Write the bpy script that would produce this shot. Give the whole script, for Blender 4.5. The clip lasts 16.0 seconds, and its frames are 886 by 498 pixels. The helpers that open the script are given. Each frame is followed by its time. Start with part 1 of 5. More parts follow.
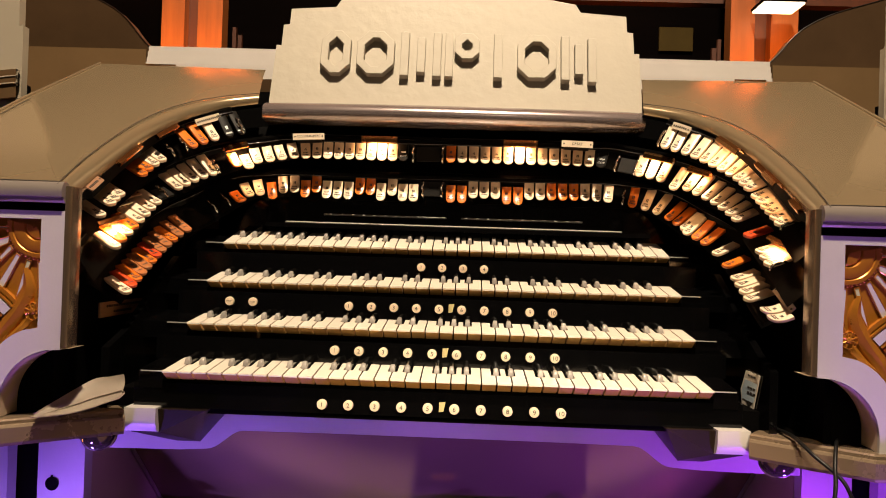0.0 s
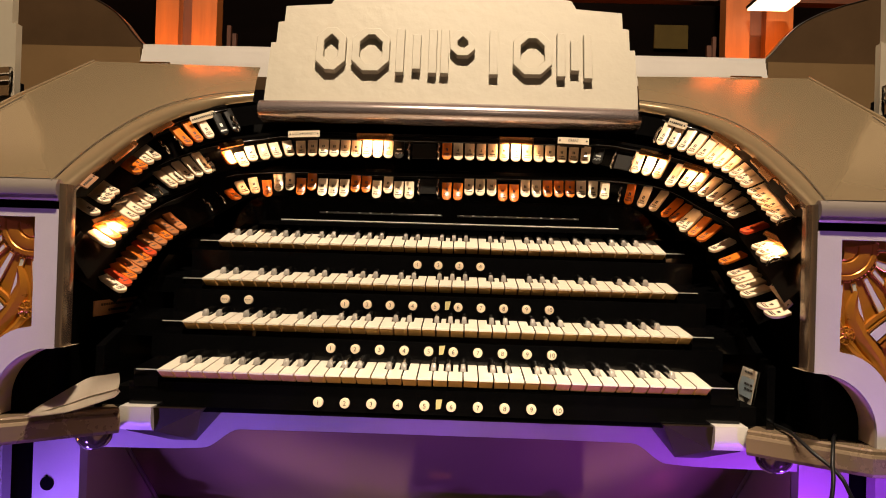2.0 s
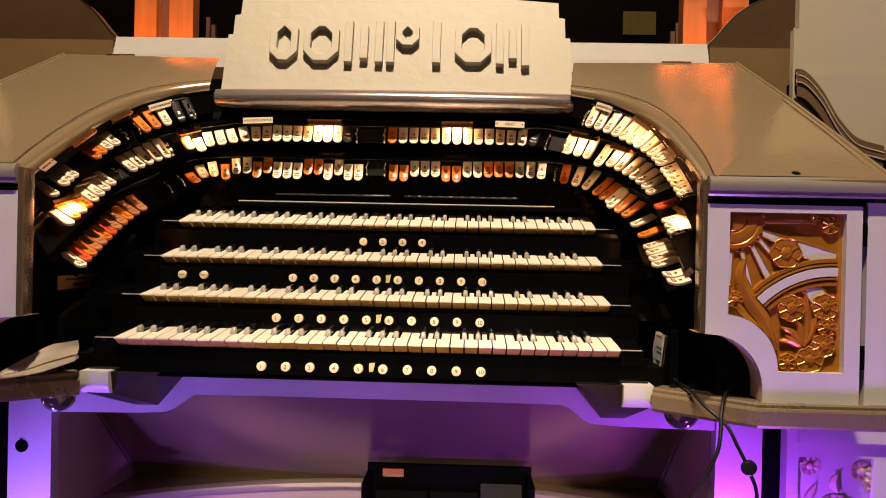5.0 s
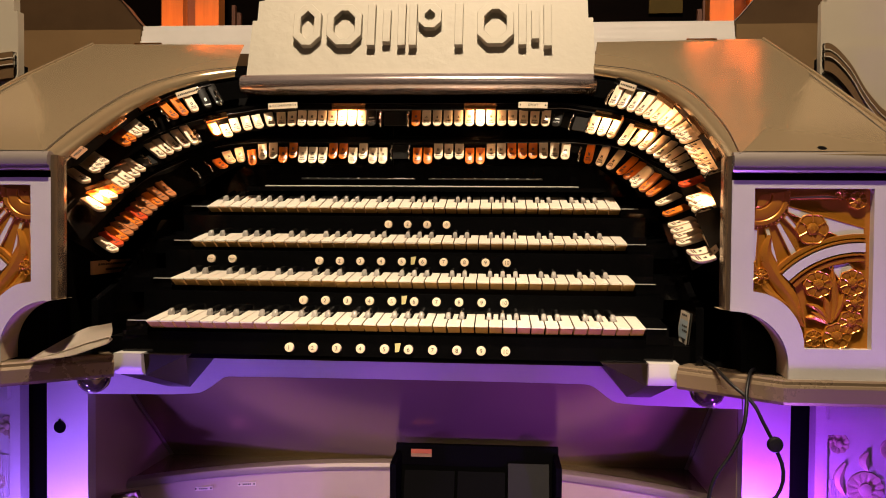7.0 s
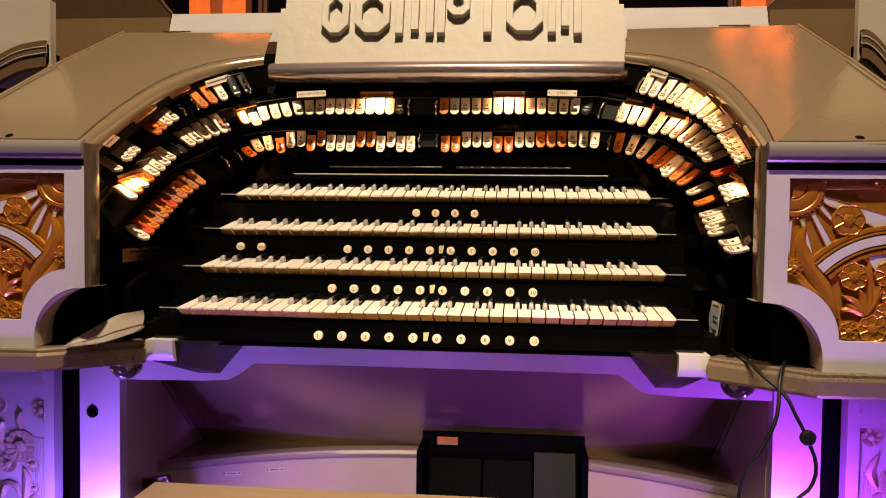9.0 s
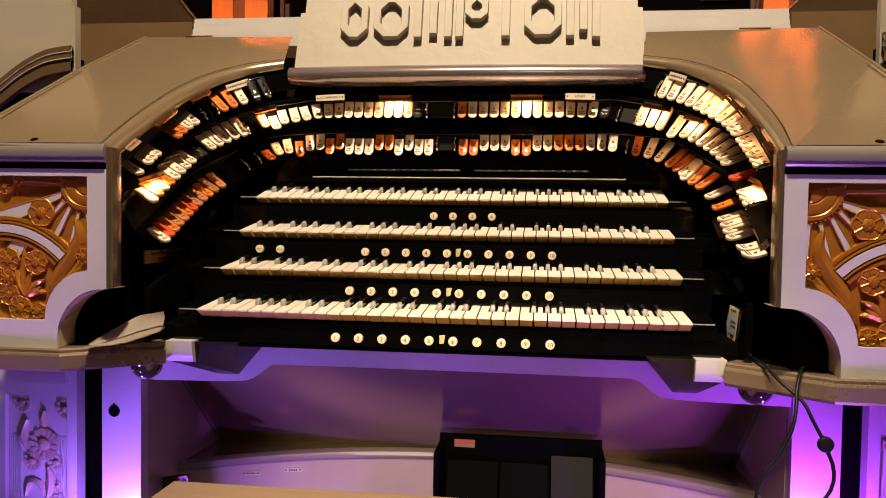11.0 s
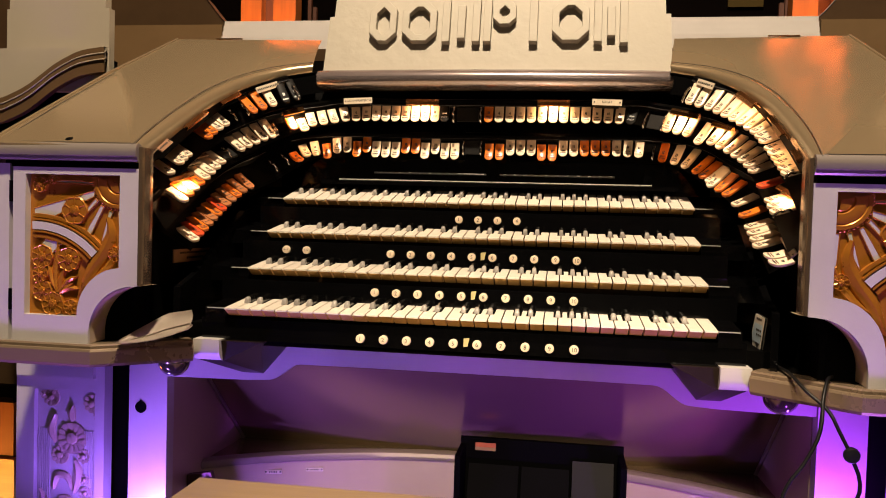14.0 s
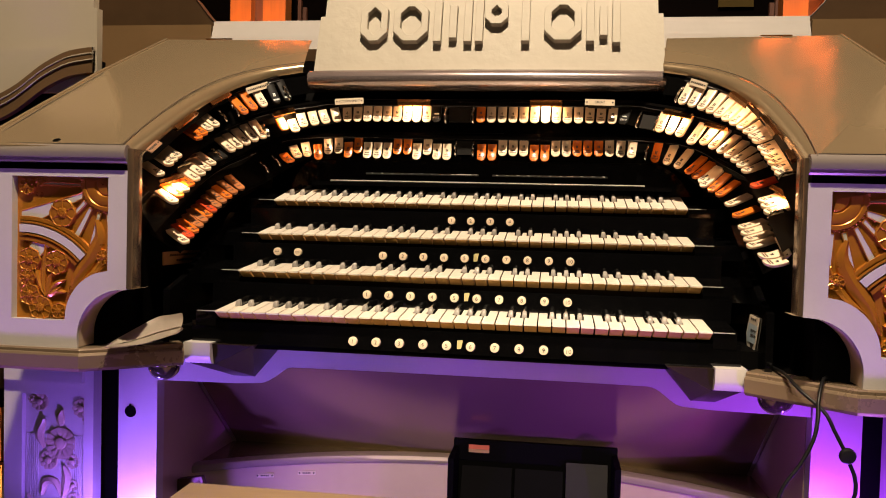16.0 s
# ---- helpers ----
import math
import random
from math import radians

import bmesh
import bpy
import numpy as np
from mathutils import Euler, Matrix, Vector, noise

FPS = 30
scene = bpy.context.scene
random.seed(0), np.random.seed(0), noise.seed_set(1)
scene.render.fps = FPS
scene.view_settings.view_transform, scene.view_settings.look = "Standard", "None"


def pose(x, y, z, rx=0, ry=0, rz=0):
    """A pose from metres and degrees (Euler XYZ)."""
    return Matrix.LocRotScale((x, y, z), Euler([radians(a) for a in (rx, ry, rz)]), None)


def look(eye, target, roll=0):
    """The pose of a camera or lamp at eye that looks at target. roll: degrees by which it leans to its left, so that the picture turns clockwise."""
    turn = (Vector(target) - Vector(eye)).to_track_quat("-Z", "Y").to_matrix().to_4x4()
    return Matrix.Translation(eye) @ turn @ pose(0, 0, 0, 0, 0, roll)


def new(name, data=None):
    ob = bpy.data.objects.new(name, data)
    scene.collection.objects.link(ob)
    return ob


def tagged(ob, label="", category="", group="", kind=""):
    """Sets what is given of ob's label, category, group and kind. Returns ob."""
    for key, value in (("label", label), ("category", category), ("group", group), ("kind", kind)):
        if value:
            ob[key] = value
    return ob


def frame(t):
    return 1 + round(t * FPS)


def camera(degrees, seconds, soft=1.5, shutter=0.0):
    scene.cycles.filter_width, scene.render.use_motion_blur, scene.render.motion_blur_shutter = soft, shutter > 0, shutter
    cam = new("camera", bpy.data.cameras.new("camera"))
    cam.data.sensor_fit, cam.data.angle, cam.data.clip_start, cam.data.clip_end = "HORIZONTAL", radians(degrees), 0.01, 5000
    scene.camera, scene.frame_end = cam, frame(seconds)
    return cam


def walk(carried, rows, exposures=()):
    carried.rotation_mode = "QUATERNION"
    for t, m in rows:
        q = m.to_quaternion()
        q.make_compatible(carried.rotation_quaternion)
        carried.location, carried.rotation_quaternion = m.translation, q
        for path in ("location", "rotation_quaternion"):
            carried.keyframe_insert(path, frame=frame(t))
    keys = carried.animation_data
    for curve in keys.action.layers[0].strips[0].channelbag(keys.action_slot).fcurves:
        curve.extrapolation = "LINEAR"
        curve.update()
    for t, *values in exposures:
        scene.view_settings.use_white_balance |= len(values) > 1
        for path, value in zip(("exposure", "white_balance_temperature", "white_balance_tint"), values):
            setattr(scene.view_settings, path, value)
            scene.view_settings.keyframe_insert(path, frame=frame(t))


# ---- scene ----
cam = camera(58.5, 16.0, soft=1.0)
PATH = [
    (0, (0.04, -1.208, 0.969), (-0.018, 0.791, 0.991), 1.9),
    (0.5, (0.041, -1.204, 0.97), (-0.014, 0.795, 0.993), 1.8),
    (1, (0.041, -1.2, 0.969), (-0.009, 0.8, 0.992), 1.7),
    (1.5, (0.043, -1.201, 0.969), (-0.004, 0.798, 0.99), 1.7),
    (2, (0.039, -1.204, 0.965), (-0.008, 0.795, 0.986), 1.7),
    (2.5, (0.034, -1.212, 0.962), (-0.008, 0.787, 0.98), 1.7),
    (3, (0.047, -1.227, 0.956), (0.022, 0.773, 0.971), 1.8),
    (3.5, (0.085, -1.244, 0.955), (0.053, 0.755, 0.965), 1.9),
    (4, (0.137, -1.279, 0.952), (0.096, 0.721, 0.957), 1.8),
    (6.5, (0.179, -1.313, 0.941), (0.058, 0.683, 0.901), 0.5),
    (7, (0.179, -1.314, 0.939), (0.04, 0.681, 0.891), 0.5),
    (7.5, (0.174, -1.313, 0.942), (0.022, 0.681, 0.885), 0.5),
    (8, (0.17, -1.311, 0.942), (0.004, 0.681, 0.875), 0.5),
    (8.5, (0.167, -1.312, 0.942), (-0.012, 0.679, 0.866), 0.6),
    (9, (0.168, -1.312, 0.943), (-0.027, 0.676, 0.861), 0.7),
    (11.5, (0.179, -1.317, 0.946), (-0.082, 0.665, 0.87), 1.0),
    (12, (0.178, -1.316, 0.945), (-0.092, 0.664, 0.872), 1.2),
    (12.5, (0.176, -1.318, 0.945), (-0.103, 0.662, 0.873), 1.3),
    (13, (0.173, -1.319, 0.945), (-0.115, 0.658, 0.875), 1.4),
    (13.5, (0.171, -1.324, 0.944), (-0.123, 0.653, 0.875), 1.6),
    (14, (0.17, -1.326, 0.946), (-0.131, 0.65, 0.875), 1.7),
    (14.5, (0.167, -1.329, 0.946), (-0.14, 0.646, 0.874), 1.7),
    (15, (0.165, -1.324, 0.947), (-0.138, 0.651, 0.874), 1.7),
    (15.5, (0.163, -1.319, 0.946), (-0.122, 0.66, 0.874), 1.6),
    (16, (0.164, -1.316, 0.947), (-0.113, 0.663, 0.878), 1.5),
]
walk(cam, [(t, look(eye, target, roll)) for t, eye, target, roll in PATH])
# ---------------------------------------------------------------- light
world = bpy.data.worlds.new("room_dark")
scene.world = world
world.use_nodes = True
world.node_tree.nodes["Background"].inputs[0].default_value = (0.010, 0.007, 0.006, 1)
world.node_tree.nodes["Background"].inputs[1].default_value = 0.1


def lamp(name, kind, m, power, colour, **sizes):
    data = bpy.data.lights.new(name, kind)
    data.energy, data.color = power, colour
    for key, value in sizes.items():
        if key == "size":
            data.size = value
        elif key == "size_y":
            data.shape, data.size_y = "RECTANGLE", value
        elif key == "radius":
            data.shadow_soft_size = value
        elif key == "spot":
            data.spot_size, data.spot_blend = radians(value), 0.6
    ob = new(name, data)
    ob.matrix_world = m
    return ob


WARM = (1.0, 0.79, 0.56)
# unseen stage spot in the ceiling before the console, then an added low front fill
lamp("unseen_warm_lamp", "AREA", look((0.10, -1.34, 4.05), (0.0, 0.25, 1.00)), 268, WARM, size=0.09)
lamp("unseen_warm_lamp", "AREA", look((0.35, -3.6, 2.2), (0.0, 0.30, 1.00)), 4.5, WARM, size=0.25)
# unseen narrow spot added to warm the toe board under the key bed
lamp("toe_board_fill", "SPOT", look((0.30, -2.6, 2.10), (0.08, 0.50, 0.0)), 500, WARM, radius=0.06, spot=23)
# coloured floods on the floor: one behind each pilaster, one in front of each door
VIOLET, BLUE_VIOLET, PALE = (0.30, 0.12, 1.0), (0.36, 0.05, 1.0), (0.42, 0.14, 1.0)
for side, tint in ((-1, VIOLET), (1, BLUE_VIOLET)):
    lamp("floor_flood", "SPOT", look((side * 0.705, 0.085, 0.35 if side > 0 else 0.28), (side * 0.70, 0.22, 0.72)), 11.0 if side > 0 else 8.5, tint, radius=0.02, spot=175)
    lamp("front_flood", "SPOT", look((side * 0.72, -0.36, 0.10), (side * 0.69, -0.10, 0.93)), 34.0 if side < 0 else 44.0, PALE, radius=0.05, spot=31)
    lamp("knee_flood", "SPOT", look((side * 0.80, -0.36, 0.08), (side * 0.12, 0.45, 0.44)), 36.0, tint, radius=0.03, spot=82)
# orange uplights on the woodwork behind
for x in (-0.925, -0.805, 0.89, 1.01):
    lamp("rear_uplight", "AREA", look((x, 1.17, 1.42), (x, 1.33, 1.9)), 2.6, (1.0, 0.34, 0.05), size=0.08)
# unseen lamps added so the upper posts glow in the lid's reflection
for x in (-0.9, 0.95):
    lamp("lid_reflection_lamp", "AREA", look((x, 1.10, 2.02), (x, 1.33, 2.8)), 19.0, (1.0, 0.34, 0.05), size=0.12)
# out-of-view lamp added to brighten the low seat
lamp("seat_fill", "AREA", look((-1.62, 0.22, 0.06), (-1.50, 0.60, 0.30)), 5.0, (1.0, 0.34, 0.05), size=0.15)


# ---------------------------------------------------------------- materials
def material(name, colour, rough=0.5, metal=0.0, coat=0.0, vary=0.0, scale=20.0, bump=0.0, bump_scale=200.0,
             second=None, stretch=(1, 1, 1), rough_vary=0.0, per_object=0.0, emission=None, strength=0.0, spec=0.5):
    m = bpy.data.materials.new(name)
    m.use_nodes = True
    nt = m.node_tree
    b = nt.nodes["Principled BSDF"]
    b.inputs["Base Color"].default_value = (*colour, 1)
    b.inputs["Roughness"].default_value = rough
    b.inputs["Metallic"].default_value = metal
    b.inputs["Coat Weight"].default_value = coat
    b.inputs["Specular IOR Level"].default_value = spec
    b.inputs["Coat Roughness"].default_value = 0.08
    if emission:
        b.inputs["Emission Color"].default_value = (*emission, 1)
        b.inputs["Emission Strength"].default_value = strength
    co = nt.nodes.new("ShaderNodeTexCoord")
    mp = nt.nodes.new("ShaderNodeMapping")
    mp.inputs["Scale"].default_value = stretch
    nt.links.new(co.outputs["Object"], mp.inputs["Vector"])
    if vary or second:
        n1 = nt.nodes.new("ShaderNodeTexNoise")
        n1.inputs["Scale"].default_value, n1.inputs["Detail"].default_value = scale, 6
        n1.inputs["Roughness"].default_value = 0.65
        nt.links.new(mp.outputs[0], n1.inputs["Vector"])
        n2 = nt.nodes.new("ShaderNodeTexNoise")
        n2.inputs["Scale"].default_value, n2.inputs["Detail"].default_value = scale * 9, 3
        nt.links.new(mp.outputs[0], n2.inputs["Vector"])
        mix = nt.nodes.new("ShaderNodeMath")
        mix.operation = "MULTIPLY_ADD"
        nt.links.new(n2.outputs["Fac"], mix.inputs[0])
        mix.inputs[1].default_value = 0.1
        nt.links.new(n1.outputs["Fac"], mix.inputs[2])
        ramp = nt.nodes.new("ShaderNodeValToRGB")
        ramp.color_ramp.elements[0].position, ramp.color_ramp.elements[1].position = 0.42, 0.95
        dark = second or tuple(c * (1 - vary) for c in colour)
        ramp.color_ramp.elements[0].color = (*dark, 1)
        ramp.color_ramp.elements[1].color = (*colour, 1)
        nt.links.new(mix.outputs[0], ramp.inputs[0])
        colour_out = ramp.outputs[0]
        if per_object:
            info = nt.nodes.new("ShaderNodeObjectInfo")
            mul = nt.nodes.new("ShaderNodeMapRange")
            mul.inputs["To Min"].default_value, mul.inputs["To Max"].default_value = 1 - per_object, 1.0
            nt.links.new(info.outputs["Random"], mul.inputs["Value"])
            tint = nt.nodes.new("ShaderNodeVectorMath")
            tint.operation = "SCALE"
            nt.links.new(colour_out, tint.inputs[0])
            nt.links.new(mul.outputs[0], tint.inputs["Scale"])
            colour_out = tint.outputs[0]
        nt.links.new(colour_out, b.inputs["Base Color"])
        if rough_vary:
            rr = nt.nodes.new("ShaderNodeMapRange")
            rr.inputs["To Min"].default_value, rr.inputs["To Max"].default_value = rough - rough_vary, rough + rough_vary
            nt.links.new(n1.outputs["Fac"], rr.inputs["Value"])
            nt.links.new(rr.outputs[0], b.inputs["Roughness"])
    if bump:
        n3 = nt.nodes.new("ShaderNodeTexNoise")
        n3.inputs["Scale"].default_value, n3.inputs["Detail"].default_value = bump_scale, 4
        nt.links.new(mp.outputs[0], n3.inputs["Vector"])
        bp = nt.nodes.new("ShaderNodeBump")
        bp.inputs["Strength"].default_value, bp.inputs["Distance"].default_value = bump, 0.002
        nt.links.new(n3.outputs["Fac"], bp.inputs["Height"])
        nt.links.new(bp.outputs[0], b.inputs["Normal"])
    return m


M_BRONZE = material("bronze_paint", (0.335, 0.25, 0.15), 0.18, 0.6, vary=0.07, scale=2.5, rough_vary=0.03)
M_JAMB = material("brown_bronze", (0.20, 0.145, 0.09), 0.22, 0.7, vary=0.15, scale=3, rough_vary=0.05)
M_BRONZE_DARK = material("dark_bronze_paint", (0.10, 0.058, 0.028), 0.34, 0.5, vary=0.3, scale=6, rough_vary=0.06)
M_SIGN = material("cream_plaster", (0.365, 0.33, 0.265), 0.58, 0.05, vary=0.12, scale=9, bump=0.6, bump_scale=42, rough_vary=0.08)
M_WING = material("tan_surround_paint", (0.35, 0.305, 0.235), 0.40, 0.15, vary=0.10, scale=3, rough_vary=0.06)
M_SILVER = material("silver_grey_paint", (0.53, 0.50, 0.475), 0.38, 0.15, vary=0.12, scale=7, bump=0.08, bump_scale=260, rough_vary=0.07)
M_BRACKET = material("brown_bracket_paint", (0.018, 0.011, 0.008), 0.4, vary=0.3, scale=10, spec=0.15)
M_BENCH = material("bench_wood", (0.27, 0.18, 0.10), 0.42, vary=0.3, scale=5, stretch=(0.25, 3, 3), bump=0.08, bump_scale=70)
M_RAIL = material("dark_satin_rail", (0.002, 0.0018, 0.0017), 0.30, vary=0.3, scale=12, spec=0.045)
# paler grey that stands in for the reflection along black rail edges
M_EDGE_GLINT = material("rail_edge_glint", (0.14, 0.135, 0.14), 0.22, 0.6, vary=0.3, scale=20)
M_DIVIDER = material("grey_fibre_plate", (0.012, 0.011, 0.010), 0.55, vary=0.25, scale=30, spec=0.12)
M_SHOULDER = material("brown_bronze_paint", (0.17, 0.105, 0.048), 0.36, 0.3, vary=0.2, scale=5, rough_vary=0.06)
M_WAVE = material("brown_wave_paint", (0.105, 0.060, 0.026), 0.42, 0.1, vary=0.2, scale=8, rough_vary=0.06)
M_STEEL = material("polished_edge", (0.60, 0.58, 0.55), 0.3, 0.4, vary=0.2, scale=30)
M_TRIM = material("champagne_metal", (0.42, 0.36, 0.33), 0.21, 0.55, vary=0.2, scale=12, stretch=(0.3, 1, 1), rough_vary=0.08)
M_LEDGE = material("brushed_lilac_metal", (0.40, 0.33, 0.32), 0.20, 0.75, vary=0.2, scale=10, stretch=(0.3, 1, 1), rough_vary=0.04)
# paper darkened in colour to stand in for the jamb's shade on it
M_SHEET = material("shaded_sheet", (0.46, 0.39, 0.31), 0.6, vary=0.12, scale=14)
M_SHELF = material("tan_shelf_paint", (0.22, 0.16, 0.105), 0.28, 0.4, vary=0.12, scale=6, rough_vary=0.05)
M_TOE = material("tan_toe_paint", (0.50, 0.39, 0.28), 0.36, 0.1, vary=0.14, scale=5, rough_vary=0.05)
M_TOE_TRIM = material("satin_toe_trim", (0.30, 0.235, 0.19), 0.45, 0.2, vary=0.2, scale=12, stretch=(0.3, 1, 1), rough_vary=0.08)
M_GOLD = material("gold_leaf", (0.55, 0.215, 0.024), 0.30, 0.5, vary=0.25, scale=30, bump=0.06, bump_scale=160, rough_vary=0.1)
M_GOLD_PALE = material("pale_gilt", (0.52, 0.40, 0.30), 0.42, 0.1, vary=0.25, scale=30, bump=0.2, bump_scale=300)
M_BLACK = material("black_lacquer", (0.0018, 0.0018, 0.002), 0.12, 0.0, coat=0.0, vary=0.3, scale=30, rough_vary=0.05, spec=0.4)
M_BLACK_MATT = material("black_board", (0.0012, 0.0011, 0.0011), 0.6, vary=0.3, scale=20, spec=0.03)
M_IVORY = material("ivory", (0.77, 0.71, 0.61), 0.24, 0.0, coat=0.2, vary=0.08, scale=25, per_object=0.07)
# gold of light bounced up from the keys below is put into this colour
M_IVORY_FRONT = material("bounce_lit_key_front", (0.82, 0.47, 0.145), 0.34, vary=0.25, scale=40, per_object=0.15)
M_EBONY = material("ebony", (0.006, 0.0055, 0.005), 0.22, coat=0.5, vary=0.25, scale=60)
# grey stands in for the light reflected by the sharps' black noses
M_SHARP_SHEEN = material("sharp_tip_painted_sheen", (0.43, 0.405, 0.37), 0.30, coat=0.6, vary=0.3, scale=60, per_object=0.35)
M_TAB = material("cream_tab", (0.83, 0.66, 0.48), 0.22, coat=0.25, vary=0.1, scale=30, per_object=0.12)
M_TAB_ORANGE = material("orange_tab", (0.78, 0.19, 0.02), 0.24, coat=0.25, vary=0.2, scale=40, per_object=0.2)
M_TAB_RED = material("red_tab", (0.60, 0.07, 0.02), 0.24, coat=0.25, vary=0.2, scale=40)
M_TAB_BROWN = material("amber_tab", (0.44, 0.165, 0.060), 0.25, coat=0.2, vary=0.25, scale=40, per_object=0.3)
M_BLACK_TAB = material("black_tab", (0.010, 0.009, 0.008), 0.42, vary=0.2, scale=40, spec=0.05)
M_INK = material("black_ink", (0.02, 0.016, 0.014), 0.5)
M_PALE_INK = material("pale_ink", (0.6, 0.6, 0.58), 0.5)
M_CHROME = material("chrome", (0.75, 0.68, 0.60), 0.10, 1.0, vary=0.15, scale=60)
M_BRASS = material("brass", (0.55, 0.28, 0.11), 0.25, 1.0, vary=0.3, scale=60, rough_vary=0.08)
M_PLATE = material("engraved_plate", (0.66, 0.56, 0.42), 0.38, 0.1, vary=0.15, scale=40)
# brown copy of the plate colour with the flank's shade put in
M_PLATE_DIM = material("shaded_plate", (0.40, 0.22, 0.13), 0.4, 0.4, vary=0.2, scale=40)
M_COPPER = material("copper_sheet", (0.72, 0.40, 0.23), 0.42, 0.1, vary=0.2, scale=40)
M_BULB = material("lit_bulb", (1, 0.8, 0.5), 0.5, emission=(1.0, 0.40, 0.14), strength=20)
M_PAPER = material("paper", (0.74, 0.68, 0.58), 0.6, vary=0.08, scale=30)
M_NOTE = material("yellowed_paper", (0.52, 0.44, 0.20), 0.65, vary=0.2, scale=60)
M_RUBBER = material("black_rubber", (0.004, 0.004, 0.004), 0.4, vary=0.2, scale=60, spec=0.25)
M_WOOD = material("oak_wood", (0.40, 0.25, 0.12), 0.4, coat=0.1, vary=0.45, scale=6, stretch=(0.25, 3, 3), bump=0.1, bump_scale=60)
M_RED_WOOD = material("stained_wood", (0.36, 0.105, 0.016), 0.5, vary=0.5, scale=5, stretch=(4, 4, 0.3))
M_DARK_WOOD = material("near_black_wood", (0.0025, 0.0013, 0.001), 0.6, vary=0.5, scale=4, stretch=(0.4, 3, 3), spec=0.01)
# darker copy of the stained wood, shade of the set-back timbers in its colour
M_POST_SHADE = material("shaded_timber", (0.09, 0.024, 0.007), 0.5, vary=0.4, scale=5, stretch=(4, 4, 0.3))
M_DIM_WOOD = material("dim_wood", (0.060, 0.040, 0.010), 0.6, spec=0.05, vary=0.35, scale=8)
M_FLOOR = material("dark_carpet", (0.035, 0.022, 0.018), 0.9, vary=0.5, scale=30, bump=0.4, bump_scale=400)
M_WALL = material("dark_wall", (0.035, 0.026, 0.022), 0.8, vary=0.4, scale=3)
M_CEILING = material("ceiling_paint", (0.22, 0.18, 0.15), 0.7, vary=0.25, scale=3)
M_GLASS = material("mirrored_glass", (0.16, 0.11, 0.12), 0.06, 0.6, coat=0.5, vary=0.4, scale=16)
M_LABEL_BLUE = material("printed_label", (0.62, 0.76, 0.86), 0.4, vary=0.2, scale=60)
M_LABEL_RED = material("red_label", (0.50, 0.12, 0.05), 0.5, vary=0.3, scale=40)
M_PANEL_LIGHT = material("lamp_panel", (1, 1, 1), 0.5, emission=(1.0, 0.78, 0.55), strength=2.2)


# ---------------------------------------------------------------- mesh tools
def link(name, mesh, parent=None, label="", m=None):
    ob = new(name, mesh)
    if parent is not None:
        ob.parent = parent
    if m is not None:
        ob.matrix_basis = m
    if label:
        ob["label"] = label
    return ob


def part(name, bm, mats, parent=None, label="", smooth=None, bevel=0.0, segments=2, m=None):
    if bevel:
        edges = [e for e in bm.edges if e.is_manifold and e.calc_face_angle(0) > radians(28)]
        bmesh.ops.bevel(bm, geom=edges, offset=bevel, segments=segments, profile=0.6, affect="EDGES", clamp_overlap=True)
    bmesh.ops.recalc_face_normals(bm, faces=bm.faces)
    mesh = bpy.data.meshes.new(name)
    bm.to_mesh(mesh)
    bm.free()
    for mat in (mats if isinstance(mats, (list, tuple)) else [mats]):
        mesh.materials.append(mat)
    ob = link(name, mesh, parent, label, m)
    if smooth is not None:
        mesh.shade_smooth()
        mesh.set_sharp_from_angle(angle=radians(smooth))
    return ob


def thing(name, label, category, group="", kind="", at=(0, 0, 0)):
    ob = new(name)
    ob.empty_display_size = 0.05
    ob.location = at
    return tagged(ob, label, category, group, kind)


def box(bm, x0, x1, y0, y1, z0, z1, index=0):
    v = [bm.verts.new((x, y, z)) for z in (z0, z1) for y in (y0, y1) for x in (x0, x1)]
    for f in ((0, 2, 3, 1), (4, 5, 7, 6), (0, 1, 5, 4), (2, 6, 7, 3), (0, 4, 6, 2), (1, 3, 7, 5)):
        bm.faces.new([v[i] for i in f]).material_index = index
    return bm


def prism(bm, poly, d0, d1, put, index=0):
    """A solid from a plane outline: put(u, v, d) gives the place."""
    a = [bm.verts.new(put(u, v, d0)) for u, v in poly]
    b = [bm.verts.new(put(u, v, d1)) for u, v in poly]
    bm.faces.new(a).material_index = index
    bm.faces.new(b[::-1]).material_index = index
    n = len(poly)
    for i in range(n):
        bm.faces.new((a[i], b[i], b[(i + 1) % n], a[(i + 1) % n])).material_index = index
    return bm


def xz(u, v, d):
    return (u, d, v)


def loft(bm, rings, closed=False, caps=False, index=0):
    rows = [[bm.verts.new(p) for p in ring] for ring in rings]
    n = len(rows[0])
    for a, b in zip(rows, rows[1:]):
        for i in range(n if closed else n - 1):
            bm.faces.new((a[i], a[(i + 1) % n], b[(i + 1) % n], b[i])).material_index = index
    if caps:
        bm.faces.new(rows[0]).material_index = index
        bm.faces.new(rows[-1][::-1]).material_index = index
    return bm


def smooth_path(points, n):
    """n even steps along a smooth curve through the points."""
    p = [Vector(q) for q in points]
    p = [2 * p[0] - p[1], *p, 2 * p[-1] - p[-2]]
    dense = []
    for i in range(1, len(p) - 2):
        for k in range(24):
            t = k / 24
            a, b, c, d = p[i - 1:i + 3]
            dense.append(0.5 * (2 * b + (c - a) * t + (2 * a - 5 * b + 4 * c - d) * t * t + (3 * b - a - 3 * c + d) * t ** 3))
    dense.append(p[-2])
    return resample(dense, n)


